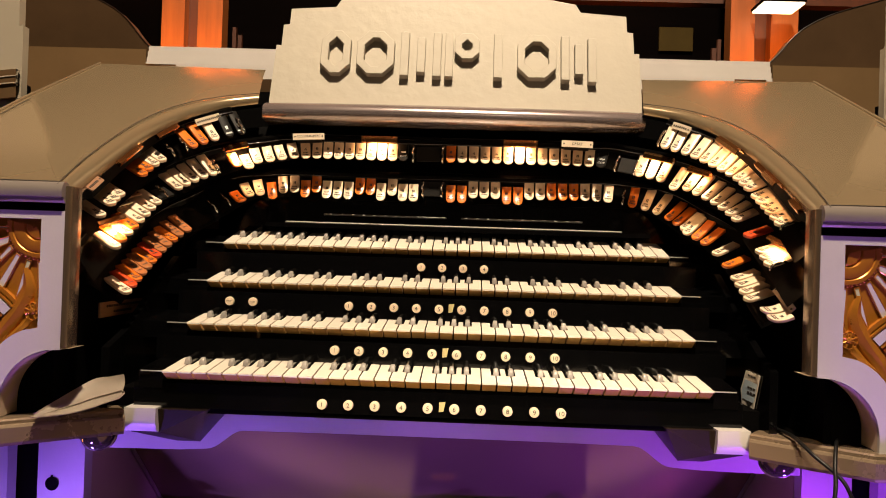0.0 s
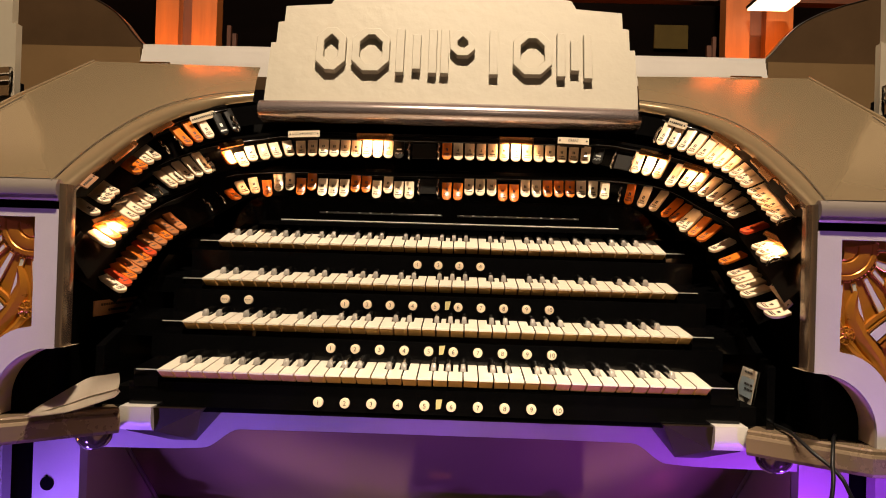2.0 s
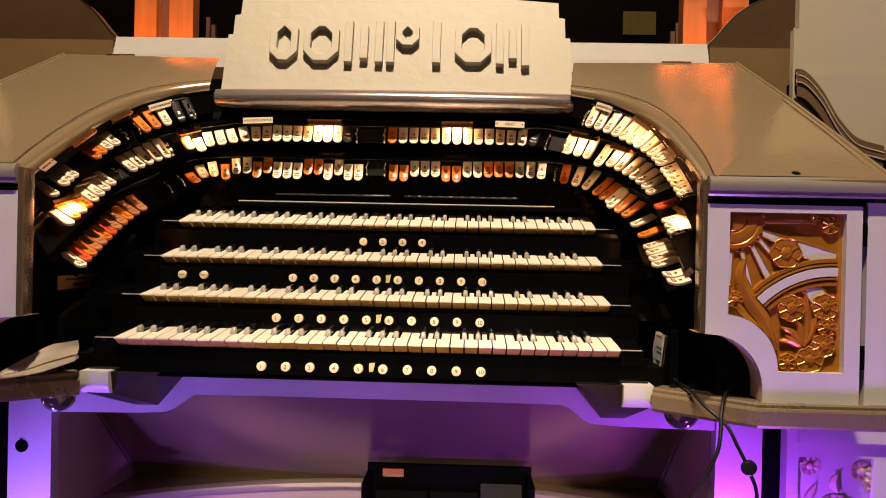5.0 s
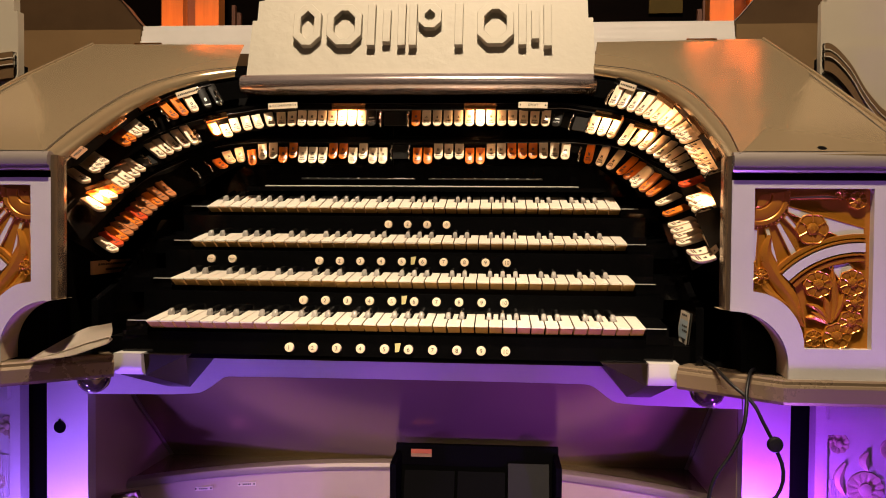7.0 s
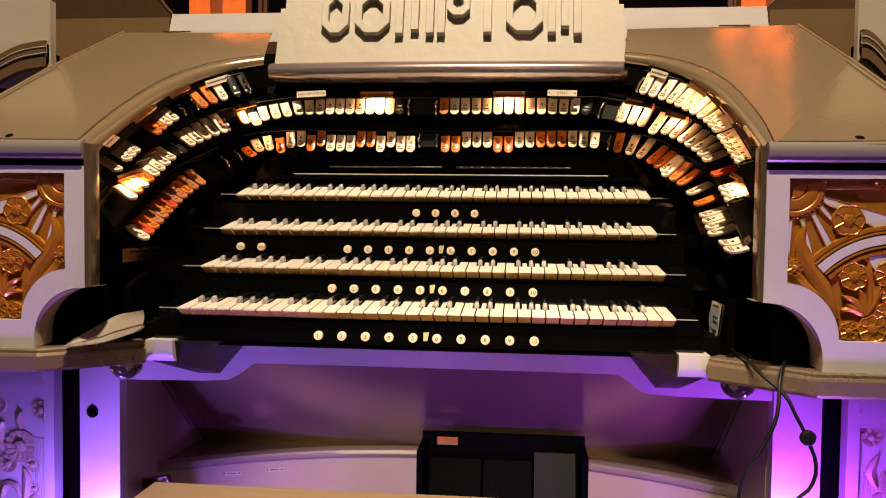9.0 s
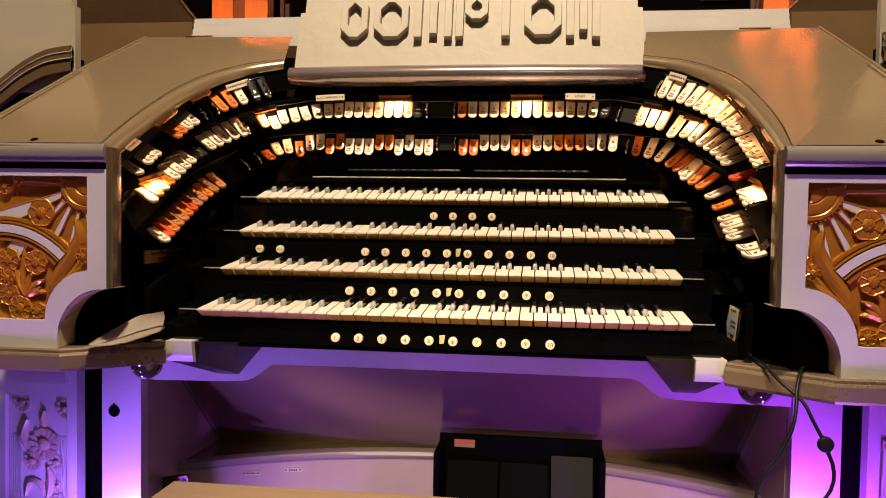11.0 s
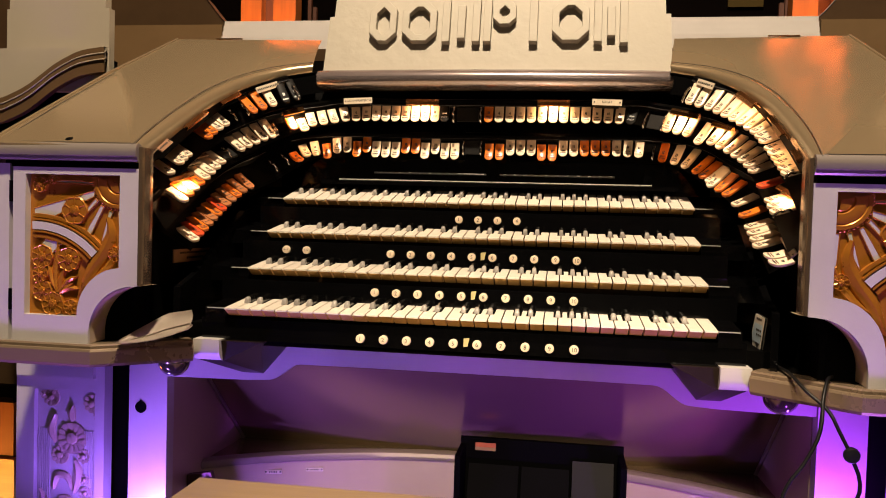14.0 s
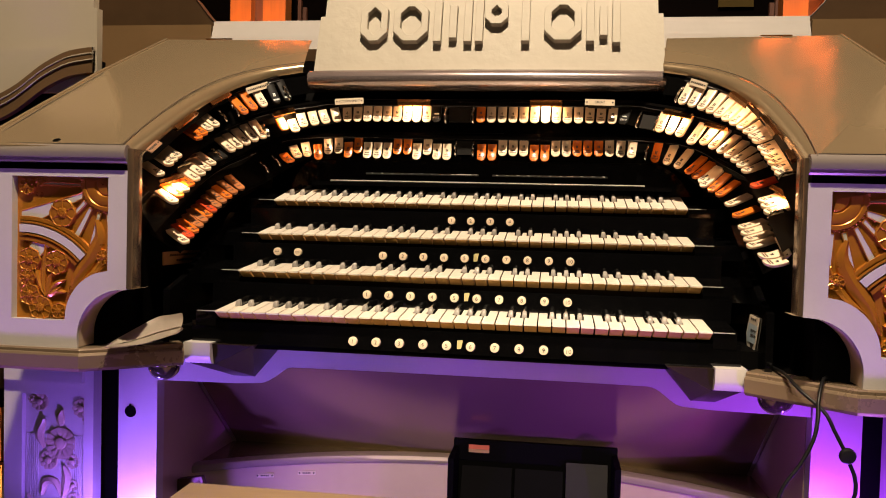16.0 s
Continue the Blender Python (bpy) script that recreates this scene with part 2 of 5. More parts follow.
def resample(dense, n):
    s = [0.0]
    for a, b in zip(dense, dense[1:]):
        s.append(s[-1] + (b - a).length)
    out, j = [], 0
    for k in range(n):
        want = s[-1] * k / (n - 1)
        while j < len(s) - 2 and s[j + 1] < want:
            j += 1
        f = (want - s[j]) / max(s[j + 1] - s[j], 1e-9)
        out.append(dense[j].lerp(dense[j + 1], f))
    return out


def tube(bm, path, radius, sides=8, index=0):
    rings, side = [], None
    for i, p in enumerate(path):
        d = (path[min(i + 1, len(path) - 1)] - path[max(i - 1, 0)]).normalized()
        side = (d.cross(Vector((0.3, 0.5, 0.81))) if side is None else side - d * side.dot(d)).normalized()
        up = d.cross(side)
        r = radius(i / (len(path) - 1)) if callable(radius) else radius
        rings.append([p + side * r * math.cos(a) + up * r * math.sin(a) for a in (2 * math.pi * k / sides for k in range(sides))])
    return loft(bm, rings, closed=True, caps=True, index=index)


def lathe(bm, profile, put, sides=16, index=0):
    """Turns a profile of (radius, height) round: put(u, v, d) gives the place."""
    rings = [[put(r * math.cos(a), r * math.sin(a), h) for a in (2 * math.pi * k / sides for k in range(sides))] for r, h in profile]
    return loft(bm, rings, closed=True, caps=True, index=index)


def mirror_x(s):
    return lambda x, y, z: (s * x, y, z)


SIDES = (-1, 1)
CONSOLE = thing("organ_console", "bronze and silver painted theatre organ console with four black-framed keyboards", "organ console")

# ---------------------------------------------------------------- room
bm = bmesh.new()
box(bm, -4, 4, -4, 4.5, -0.10, 0)
tagged(part("floor", bm, M_FLOOR), "dark carpeted floor of the hall", "floor", kind="structure")
for name, b in (("wall_north", (-4, 4, 4.5, 4.6, 0, 4.2)), ("wall_south", (-4, 4, -4.1, -4, 0, 4.2)),
                ("wall_west", (-4.1, -4, -4, 4.5, 0, 4.2)), ("wall_east", (4, 4.1, -4, 4.5, 0, 4.2))):
    bm = bmesh.new()
    box(bm, *b)
    tagged(part(name, bm, M_WALL), "dark unlit wall of the hall", "wall", kind="structure")
bm = bmesh.new()
box(bm, -4.1, 4.1, -4.1, 4.6, 4.2, 4.3)
tagged(part("ceiling", bm, M_CEILING), "dim painted ceiling of the hall", "ceiling", kind="structure")

# ---------------------------------------------------------------- console case
# crease between lid and arch moulding, the moulding's lower edge, one half
CREASE = smooth_path([(0.532, -0.120, 1.053), (0.540, -0.03, 1.098), (0.536, 0.06, 1.146), (0.524, 0.145, 1.190),
                      (0.494, 0.215, 1.227), (0.440, 0.272, 1.256), (0.368, 0.304, 1.272)], 30)
LIP = smooth_path([(0.524, -0.085, 1.036), (0.524, -0.03, 1.066), (0.520, 0.04, 1.106), (0.507, 0.135, 1.160),
                   (0.478, 0.210, 1.203), (0.425, 0.268, 1.236), (0.368, 0.296, 1.252)], 30)
BACK = (0.735, 0.415, 1.350)
CORNER = (0.792, -0.125, 1.055)
RIM = (0.750, 0.165, 1.226)

for s in SIDES:
    mx = mirror_x(s)
    # main lid sheet: from the crease to the back edge, and the low front facet
    bm = bmesh.new()
    far = resample([Vector(RIM), Vector(BACK), Vector((0.34, 0.415, 1.345))], 30)
    rings = []
    outer = []
    for i, c in enumerate(CREASE):
        outer.append(far[max(0, i - 2)] if i > 2 else Vector(RIM))
    for k in range(7):
        f = k / 6
        rings.append([mx(*(c.lerp(o, f) + Vector((0, -0.002, 0.0035)) * math.sin(math.pi * f) * min(1, i / 6))) for i, (c, o) in enumerate(zip(CREASE, outer))])
    loft(bm, rings)
    part("lid", bm, M_BRONZE, CONSOLE, smooth=40)
    bm = bmesh.new()
    a, b, c = Vector(CREASE[0]), Vector(CORNER), Vector(RIM)
    prism(bm, [(0, 0), (1, 0), (0, 1)], 0, 1, lambda u, v, d: mx(*(a + (b - a) * u + (c - a) * v - Vector((0, 0, 0.012 * d)))))
    part("lid_end", bm, M_BRONZE, CONSOLE)
    # seam strip along the outer rim
    bm = bmesh.new()
    tube(bm, [Vector(mx(*p)) for p in (CORNER, Vector(CORNER).lerp(Vector(RIM), 0.5), RIM, Vector(RIM).lerp(Vector(BACK), 0.5), BACK)], 0.0035, 8)
    part("lid_edging", bm, M_BRONZE, CONSOLE, smooth=50)
    # arch moulding: rounded band between crease and lip
    bm = bmesh.new()
    rings = []
    for k in range(9):
        f = k / 8
        bulge = 0.008 * math.sin(math.pi * f) ** 0.7
        ring = []
        for i, (p, q) in enumerate(zip(CREASE, LIP)):
            t = (CREASE[min(i + 1, 29)] - CREASE[max(i - 1, 0)]).normalized()
            out = (q - p).cross(t).normalized()
            if out.y > 0:
                out = -out
            ring.append(mx(*(p.lerp(q, f) + out * bulge)))
        rings.append(ring)
    loft(bm, rings)
    part("arch_moulding", bm, M_BRONZE, CONSOLE, smooth=45)
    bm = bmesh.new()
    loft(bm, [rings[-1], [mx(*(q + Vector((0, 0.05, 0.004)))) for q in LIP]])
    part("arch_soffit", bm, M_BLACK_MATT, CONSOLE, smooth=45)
    # inner seam line
    bm = bmesh.new()
    tube(bm, [Vector(mx(*(p + Vector((0, -0.002, 0.002))))) for p in CREASE], 0.0007, 5)
    part("seam", bm, M_INK, CONSOLE)
    bm = bmesh.new()
    tube(bm, [Vector(mx(*p)) for p in ((0.536, -0.1135, 1.0585), (0.66, -0.1145, 1.0590), (0.775, -0.1150, 1.0595), (0.758, 0.02, 1.1420), (0.735, 0.163, 1.2270))], 0.0007, 5)
    part("seam", bm, M_INK, CONSOLE)
    # front moulding above the door
    bm = bmesh.new()
    prof = [(-0.112, 1.058), (-0.1195, 1.057), (-0.1245, 1.051), (-0.1260, 1.043), (-0.1245, 1.036), (-0.1195, 1.035), (-0.1195, 1.031),
            (-0.1165, 1.028), (-0.10, 1.028), (-0.10, 1.050)]
    loft(bm, [[mx(x, y, z) for y, z in prof] for x in (0.5235, 0.70, 0.80)], closed=True, caps=True)
    part("cornice", bm, M_TRIM, CONSOLE, smooth=40)
    # black strip in place of the shade in the gap over the door
    bm = bmesh.new()
    box(bm, min(s * 0.5345, s * 0.772), max(s * 0.5345, s * 0.772), -0.1055, -0.0935, 1.0170, 1.0275)
    part("door_head_gap", bm, M_BLACK_MATT, CONSOLE)
    # bronze jamb beside the keys, its foot curving into the scoop
    bm = bmesh.new()
    prof = [(0.5225, -0.1165), (0.5195, -0.1155), (0.517, -0.112), (0.516, -0.105), (0.516, -0.082), (0.520, -0.076), (0.534, -0.074), (0.534, -0.0932), (0.5225, -0.0932)]
    loft(bm, [[mx(x, y, z) for x, y in prof] for z in (0.824, 0.95, 1.03, 1.052)], closed=True, caps=True)
    part("jamb", bm, M_JAMB, CONSOLE, smooth=50)
    # outer side wall and back
    bm = bmesh.new()
    box(bm, min(s * 0.790, s * 0.772), max(s * 0.790, s * 0.772), -0.100, 0.60, 0.70, 1.03)
    part("side_panel", bm, M_BRONZE, CONSOLE)

for s in SIDES:
    bm = bmesh.new()
    tube(bm, [Vector((s * x, 0.4140, 1.3500)) for x in (0.575, 0.607, 0.638)], 0.0016, 8)
    part("lid_hinge", bm, M_BRASS, CONSOLE, "tarnished brass lid hinge")

# rear body that carries the lids
bm = bmesh.new()
box(bm, -0.76, 0.76, 0.50, 0.735, 0.70, 1.345)
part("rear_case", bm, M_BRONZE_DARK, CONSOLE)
# black sheets added so the case's inside looks unlit
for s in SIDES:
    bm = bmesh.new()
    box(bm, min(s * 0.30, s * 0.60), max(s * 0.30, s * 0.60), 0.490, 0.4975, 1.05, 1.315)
    part("case_lining", bm, M_BLACK_MATT, CONSOLE, "matt black sheet standing in for the shade inside the case")
for z0, z1, y in ((1.3455, 1.4275, 0.717), (1.428, 1.442, 0.723), (1.4425, 1.458, 0.729), (1.4585, 1.472, 0.735)):
    bm = bmesh.new()
    box(bm, -0.765, 0.765, y, 0.7445, z0, z1)
    part("rear_rail", bm, M_SILVER, CONSOLE, bevel=0.002)

# ---------------------------------------------------------------- doors with gilt relief
DOOR_Y = -0.114


def arc(cx, cz, r, a0, a1, n=12):
    return [(cx + r * math.cos(radians(a0 + (a1 - a0) * k / n)), cz + r * math.sin(radians(a0 + (a1 - a0) * k / n))) for k in range(n + 1)]


def door(s):
    ob = thing("door", "silver-grey framed console door with a gilt sunburst and flower relief", "organ door")
    ob.parent = CONSOLE

    def flush(u, v, d):
        return (s * u, DOOR_Y + d, v)

    # frame: outline less opening, as a ring of quads
    outer = [(0.751, 0.722), (0.751, 1.0165), (0.524, 1.0165), (0.524, 0.822)] + arc(0.530, 0.742, 0.080, 90, 0, 10)[1:] + [(0.610, 0.722)]
    inner = [(0.728, 0.768), (0.728, 1.005), (0.557, 1.005), (0.557, 0.852)] + arc(0.549, 0.770, 0.083, 78, 0, 10)[1:] + [(0.633, 0.768)]
    bm = bmesh.new()
    n = len(outer)
    lay = []
    for poly, d in ((outer, 0.0205), (outer, 0.0), (inner, 0.0), (inner, 0.0205)):
        lay.append([bm.verts.new(flush(u, v, d)) for u, v in poly])
    for a, b in zip(lay, lay[1:] + lay[:1]):
        for i in range(n):
            bm.faces.new((a[i], a[(i + 1) % n], b[(i + 1) % n], b[i]))
    part("door_frame", bm, M_SILVER, ob, smooth=35)
    bm = bmesh.new()
    prism(bm, inner, 0.0140, 0.0190, flush)
    part("back_panel", bm, M_GOLD, ob)
    sun = (0.565, 0.994)
    def put(u, v, d):
        """The relief stands in a shallow recess."""
        return flush(u, v, 0.004 + d * 0.62)

    clip = lambda u, v: (min(max(u, 0.558), 0.727), min(max(v, 0.769), 1.003))
    # silver ground between the gilt rays: angle and distance from the sun
    for rim in (((-29, 0.050), (-19, 0.046), (-17, 0.161), (-20.5, 0.165), (-27, 0.131)), ((-41, 0.050), (-33, 0.050), (-38, 0.075), (-43, 0.078)),
                ((-58, 0.050), (-50, 0.050), (-55, 0.102), (-61, 0.104)), ((-78, 0.050), (-70, 0.050), (-73, 0.112), (-76, 0.090)),
                ((-98, 0.050), (-89, 0.050), (-91, 0.098), (-95, 0.100)), ((-5, 0.046), (-1, 0.046), (1, 0.100), (-1, 0.132)),
                ((-45, 0.146), (-36.5, 0.165), (-37, 0.175), (-43, 0.182), (-46, 0.180))):
        ends = [clip(sun[0] + q * math.cos(radians(a)), sun[1] + q * math.sin(radians(a))) for a, q in rim]
        bm = bmesh.new()
        prism(bm, ends, 0.0115, 0.0172, put)
        part("ray", bm, M_SILVER, ob, "pale silver sun ray")
        bm = bmesh.new()
        for p, q in zip(ends, ends[1:] + ends[:1]):
            tube(bm, [Vector(put(*p, 0.0115)), Vector(put(*q, 0.0115))], 0.0010, 5)
        part("ray_edge", bm, M_GOLD, ob)
    # sun disc, ring, beads
    bm = bmesh.new()
    loft(bm, [[put(*clip(sun[0] + r * math.cos(radians(a)), sun[1] + r * math.sin(radians(a))), d) for a in range(-100, 13, 5)]
              for r, d in ((0.002, 0.004), (0.016, 0.006), (0.019, 0.010), (0.021, 0.006), (0.033, 0.005), (0.037, 0.008), (0.0385, 0.006), (0.044, 0.007), (0.046, 0.016))])
    part("sun_disc", bm, M_GOLD, ob, smooth=30)
    for a in range(-96, 12, 8):
        bm = bmesh.new()
        u, v = sun[0] + 0.0455 * math.cos(radians(a)), sun[1] + 0.0455 * math.sin(radians(a))
        if 0.560 < u < 0.720 and v < 1.003:
            lathe(bm, [(0.0028, 0.016), (0.0027, 0.011), (0.0016, 0.0095), (0.0003, 0.009)], lambda x, y, d: put(u + x, v + y, d), 8)
            part("bead", bm, M_GOLD, ob, smooth=40)
        else:
            bm.free()
    # rainbow bands
    c = (0.715, 0.767)
    for r0, r1, d, mat in ((0.130, 0.138, 0.008, M_GOLD), (0.139, 0.1435, 0.005, M_GOLD), (0.1440, 0.1590, 0.006, M_SILVER), (0.1595, 0.1640, 0.005, M_GOLD),
                           (0.1645, 0.1725, 0.008, M_GOLD)):
        bm = bmesh.new()
        pts = [a for a in range(88, 137, 3)]
        loft(bm, [[put(*clip(c[0] + r * math.cos(radians(a)), c[1] + r * math.sin(radians(a))), e) for a in pts]
                  for r, e in ((r0, 0.017), (r0 + 0.001, d), (r1 - 0.001, d), (r1, 0.017))])
        part("band", bm, mat, ob, smooth=35)

    def flower(u, v, r, petals=9, mat=M_GOLD):
        bm = bmesh.new()
        place = lambda x, y, d: put(u + x, v + y, d)
        scallop = [(r * (1 + 0.05 * math.cos(petals * 2 * math.pi * k / 48)), 2 * math.pi * k / 48) for k in range(48)]
        loft(bm, [[place(q * f * math.cos(a), q * f * math.sin(a), d) for q, a in scallop]
                  for f, d in ((1.04, 0.0165), (1.02, 0.0085), (0.97, 0.0065), (0.90, 0.0085), (0.60, 0.0070), (0.40, 0.0085), (0.36, 0.0050), (0.20, 0.0030), (0.02, 0.0026))], closed=True)
        for k in range(petals):
            a = 2 * math.pi * (k + 0.5) / petals
            tube(bm, [Vector(place(r * q * math.cos(a), r * q * math.sin(a), 0.0072)) for q in (0.40, 0.68, 0.98)], 0.0011, 5)
        for k in (-1, 0, 1):
            h = r * 0.33 * math.sqrt(1 - (k * 0.6) ** 2)
            for turn in (0.6, 0.6 + math.pi / 2):
                ends = [(e * h, k * 0.2 * r) for e in (-1, 0, 1)]
                tube(bm, [Vector(place(x * math.cos(turn) - y * math.sin(turn), x * math.sin(turn) + y * math.cos(turn), 0.0055 if x else 0.0028)) for x, y in ends], 0.0008, 4)
        part("flower", bm, mat, ob, smooth=35)

    flower(0.644, 0.945, 0.0225, 6)
    for u, v, r in ((0.654, 0.863, 0.020), (0.703, 0.866, 0.0195), (0.706, 0.836, 0.014), (0.702, 0.808, 0.0175), (0.682, 0.786, 0.020),
                    (0.649, 0.782, 0.0125), (0.570, 0.874, 0.012), (0.708, 0.988, 0.013), (0.686, 0.997, 0.008)):
        flower(u, v, r, 8)

    def leaf(points, width, d=0.006):
        bm = bmesh.new()
        path = smooth_path([(u, v, 0) for u, v in points], 12)
        rows = [[], [], [], [], []]
        for i, p in enumerate(path):
            t = (path[min(i + 1, 11)] - path[max(i - 1, 0)]).normalized()
            w = width * math.sin(math.pi * (0.06 + 0.92 * i / 11)) ** 0.8
            for j, (q, e) in enumerate(((-1, 0.0165), (-0.8, 0.010), (0, d), (0.8, 0.010), (1, 0.0165))):
                rows[j].append(put(*clip(p.x - t.y * w * q, p.y + t.x * w * q), e))
        loft(bm, rows)
        part("leaf", bm, M_GOLD, ob, smooth=25)

    leaf([(0.583, 0.935), (0.578, 0.905), (0.592, 0.875), (0.615, 0.842), (0.634, 0.800)], 0.0135, 0.002)
    leaf([(0.558, 0.900), (0.566, 0.880), (0.585, 0.852), (0.612, 0.830)], 0.006)
    for pts in ([(0.674, 0.806), (0.679, 0.835), (0.674, 0.892)], [(0.674, 0.806), (0.686, 0.830), (0.692, 0.856)],
                [(0.670, 0.806), (0.656, 0.826), (0.638, 0.834)], [(0.670, 0.804), (0.654, 0.814), (0.637, 0.813)],
                [(0.672, 0.806), (0.668, 0.834), (0.660, 0.846)], [(0.670, 0.806), (0.660, 0.812), (0.645, 0.822)]):
        leaf(pts, 0.0055)
    # two hinges on the outer edge
    for v in (0.975, 0.792):
        bm = bmesh.new()
        lathe(bm, [(0.0035, 0.0), (0.0035, 0.036)], lambda x, y, d: (s * (0.7555 + x), DOOR_Y + 0.002 + y, v - 0.018 + d), 8)
        part("hinge", bm, M_BLACK_MATT, ob, "dark steel hinge")
    return ob


for s in SIDES:
    door(s)
    bm = bmesh.new()
    box(bm, min(s * 0.7600, s * 0.800), max(s * 0.7600, s * 0.800), DOOR_Y + 0.003, -0.09, 0.722, 1.022)
    part("stile", bm, M_SILVER, CONSOLE, bevel=0.002)
    # curved bronze lining of the scoop under the jamb
    bm = bmesh.new()
    pts = [(0.512, 0.824)] + arc(0.530, 0.742, 0.079, 84, 0, 12)[0:] + [(0.609, 0.724)]
    loft(bm, [[(s * u, y, v) for u, v in pts] for y in (DOOR_Y + 0.004, DOOR_Y + 0.03, -0.066)])
    part("scoop_lining", bm, M_TOE, CONSOLE, smooth=40)
    # black inside of the cheek behind the scoop
    bm = bmesh.new()
    box(bm, min(s * 0.5665, s * 0.770), max(s * 0.5665, s * 0.770), -0.065, -0.05, 0.72, 1.03)
    part("inner_panel", bm, M_BLACK_MATT, CONSOLE)

# ---------------------------------------------------------------- name board over the keys
SIGN = link("name_board", None, CONSOLE, "cream plaster name board with raised bevelled shapes")
LEAN = math.atan2(0.05, 0.2)


def on_sign(u, v, d):
    """u across, v up from the board's foot, d outwards towards the player."""
    return (u + 0.008, 0.352 + v * math.sin(LEAN) - d * math.cos(LEAN), 1.262 + v * math.cos(LEAN) + d * math.sin(LEAN))


bm = bmesh.new()
half = [(0.370, 0.0), (0.366, 0.132), (0.356, 0.132), (0.355, 0.178), (0.343, 0.180), (0.342, 0.215), (0.250, 0.222), (0.240, 0.240), (0.120, 0.262), (0.0, 0.270)]
poly = half + [(-u, v) for u, v in half[-2::-1]]
prism(bm, poly, -0.030, 0.0, on_sign)
part("board", bm, M_SIGN, SIGN, bevel=0.003)


def raised(name, polys):
    """Bars with flat faces and square sides."""
    for outline in polys:
        u0, u1 = min(p[0] for p in outline) - 0.0012, max(p[0] for p in outline) + 0.0012
        v0, v1 = min(p[1] for p in outline), max(p[1] for p in outline)
        bm = bmesh.new()
        loft(bm, [[on_sign(u, v, d) for u, v in ((u0 + w, v0 + w), (u1 - w, v0 + w), (u1 - w, v1 - w), (u0 + w, v1 - w))]
                  for w, d in ((0.0, -0.001), (0.0, 0.0150), (0.0008, 0.0160))], closed=True, caps=True)
        part(name, bm, M_SIGN, SIGN)


def ring_shape(u0, u1, v0, v1, w, cut, name="raised_ring"):
    def oct8(a0, a1, b0, b1, c):
        return [(a0 + c, b0), (a1 - c, b0), (a1, b0 + c), (a1, b1 - c), (a1 - c, b1), (a0 + c, b1), (a0, b1 - c), (a0, b0 + c)]
    o, i = oct8(u0, u1, v0, v1, cut), oct8(u0 + w, u1 - w, v0 + w, v1 - w, cut * 0.72)
    mid = oct8(u0 + w * 0.06, u1 - w * 0.06, v0 + w * 0.06, v1 - w * 0.06, cut * 0.985)
    mid2 = oct8(u0 + w * 0.94, u1 - w * 0.94, v0 + w * 0.94, v1 - w * 0.94, cut * 0.735)
    bm = bmesh.new()
    loft(bm, [[on_sign(*p, d) for p in q] for q, d in ((o, 0.0), (o, 0.0150), (mid, 0.0160), (mid2, 0.0160), (i, 0.0150), (i, 0.0))], closed=True)
    part(name, bm, M_SIGN, SIGN)


V0, V1 = 0.066, 0.160
ring_shape(-0.271, -0.212, V0, V1, 0.015, 0.020)
ring_shape(-0.199, -0.124, V0, V1, 0.015, 0.022)
raised("raised_bar", [[(-0.110, V0 - 0.002), (-0.096, V0 - 0.002), (-0.096, V1), (-0.110, V1)],
                      [(-0.077, V0 + 0.006), (-0.063, V0 + 0.006), (-0.063, V1 - 0.012), (-0.077, V1 - 0.012)],
                      [(-0.045, V0 - 0.002), (-0.031, V0 - 0.002), (-0.031, V1), (-0.045, V1)]])
raised("raised_bar", [[(-0.021, V0 - 0.002), (-0.007, V0 - 0.002), (-0.007, V1), (-0.021, V1)]])
ring_shape(-0.003, 0.046, V0 + 0.038, V1, 0.014, 0.014)
raised("raised_bar", [[(0.076, V0 - 0.002), (0.091, V0 - 0.002), (0.091, V1), (0.076, V1)]])
ring_shape(0.122, 0.199, V0, V1, 0.015, 0.022)
raised("raised_bar", [[(0.210, V0 - 0.003), (0.224, V0 - 0.003), (0.224, V1 - 0.002), (0.210, V1 - 0.002)],
                      [(0.237, V0 + 0.010), (0.251, V0 + 0.010), (0.251, V1 - 0.018), (0.237, V1 - 0.018)],
                      [(0.263, V0 - 0.006), (0.277, V0 - 0.006), (0.277, V1 - 0.004), (0.263, V1 - 0.004)]])

# rounded metal ledge under the board
bm = bmesh.new()
prof = [(0.352, 1.264), (0.316, 1.262), (0.301, 1.257), (0.294, 1.248), (0.293, 1.240), (0.297, 1.231), (0.308, 1.225), (0.352, 1.223)]
rings = []
for k in range(17):
    f = -1 + 2 * k / 16
    shrink = 0.004 if abs(f) == 1 else 0.0
    rings.append([(0.006 + 0.369 * f, y + shrink + 0.012 * f * f, z) for y, z in prof])
loft(bm, rings, closed=True, caps=True)
part("ledge", bm, M_LEDGE, CONSOLE, "brushed champagne metal ledge", smooth=40)

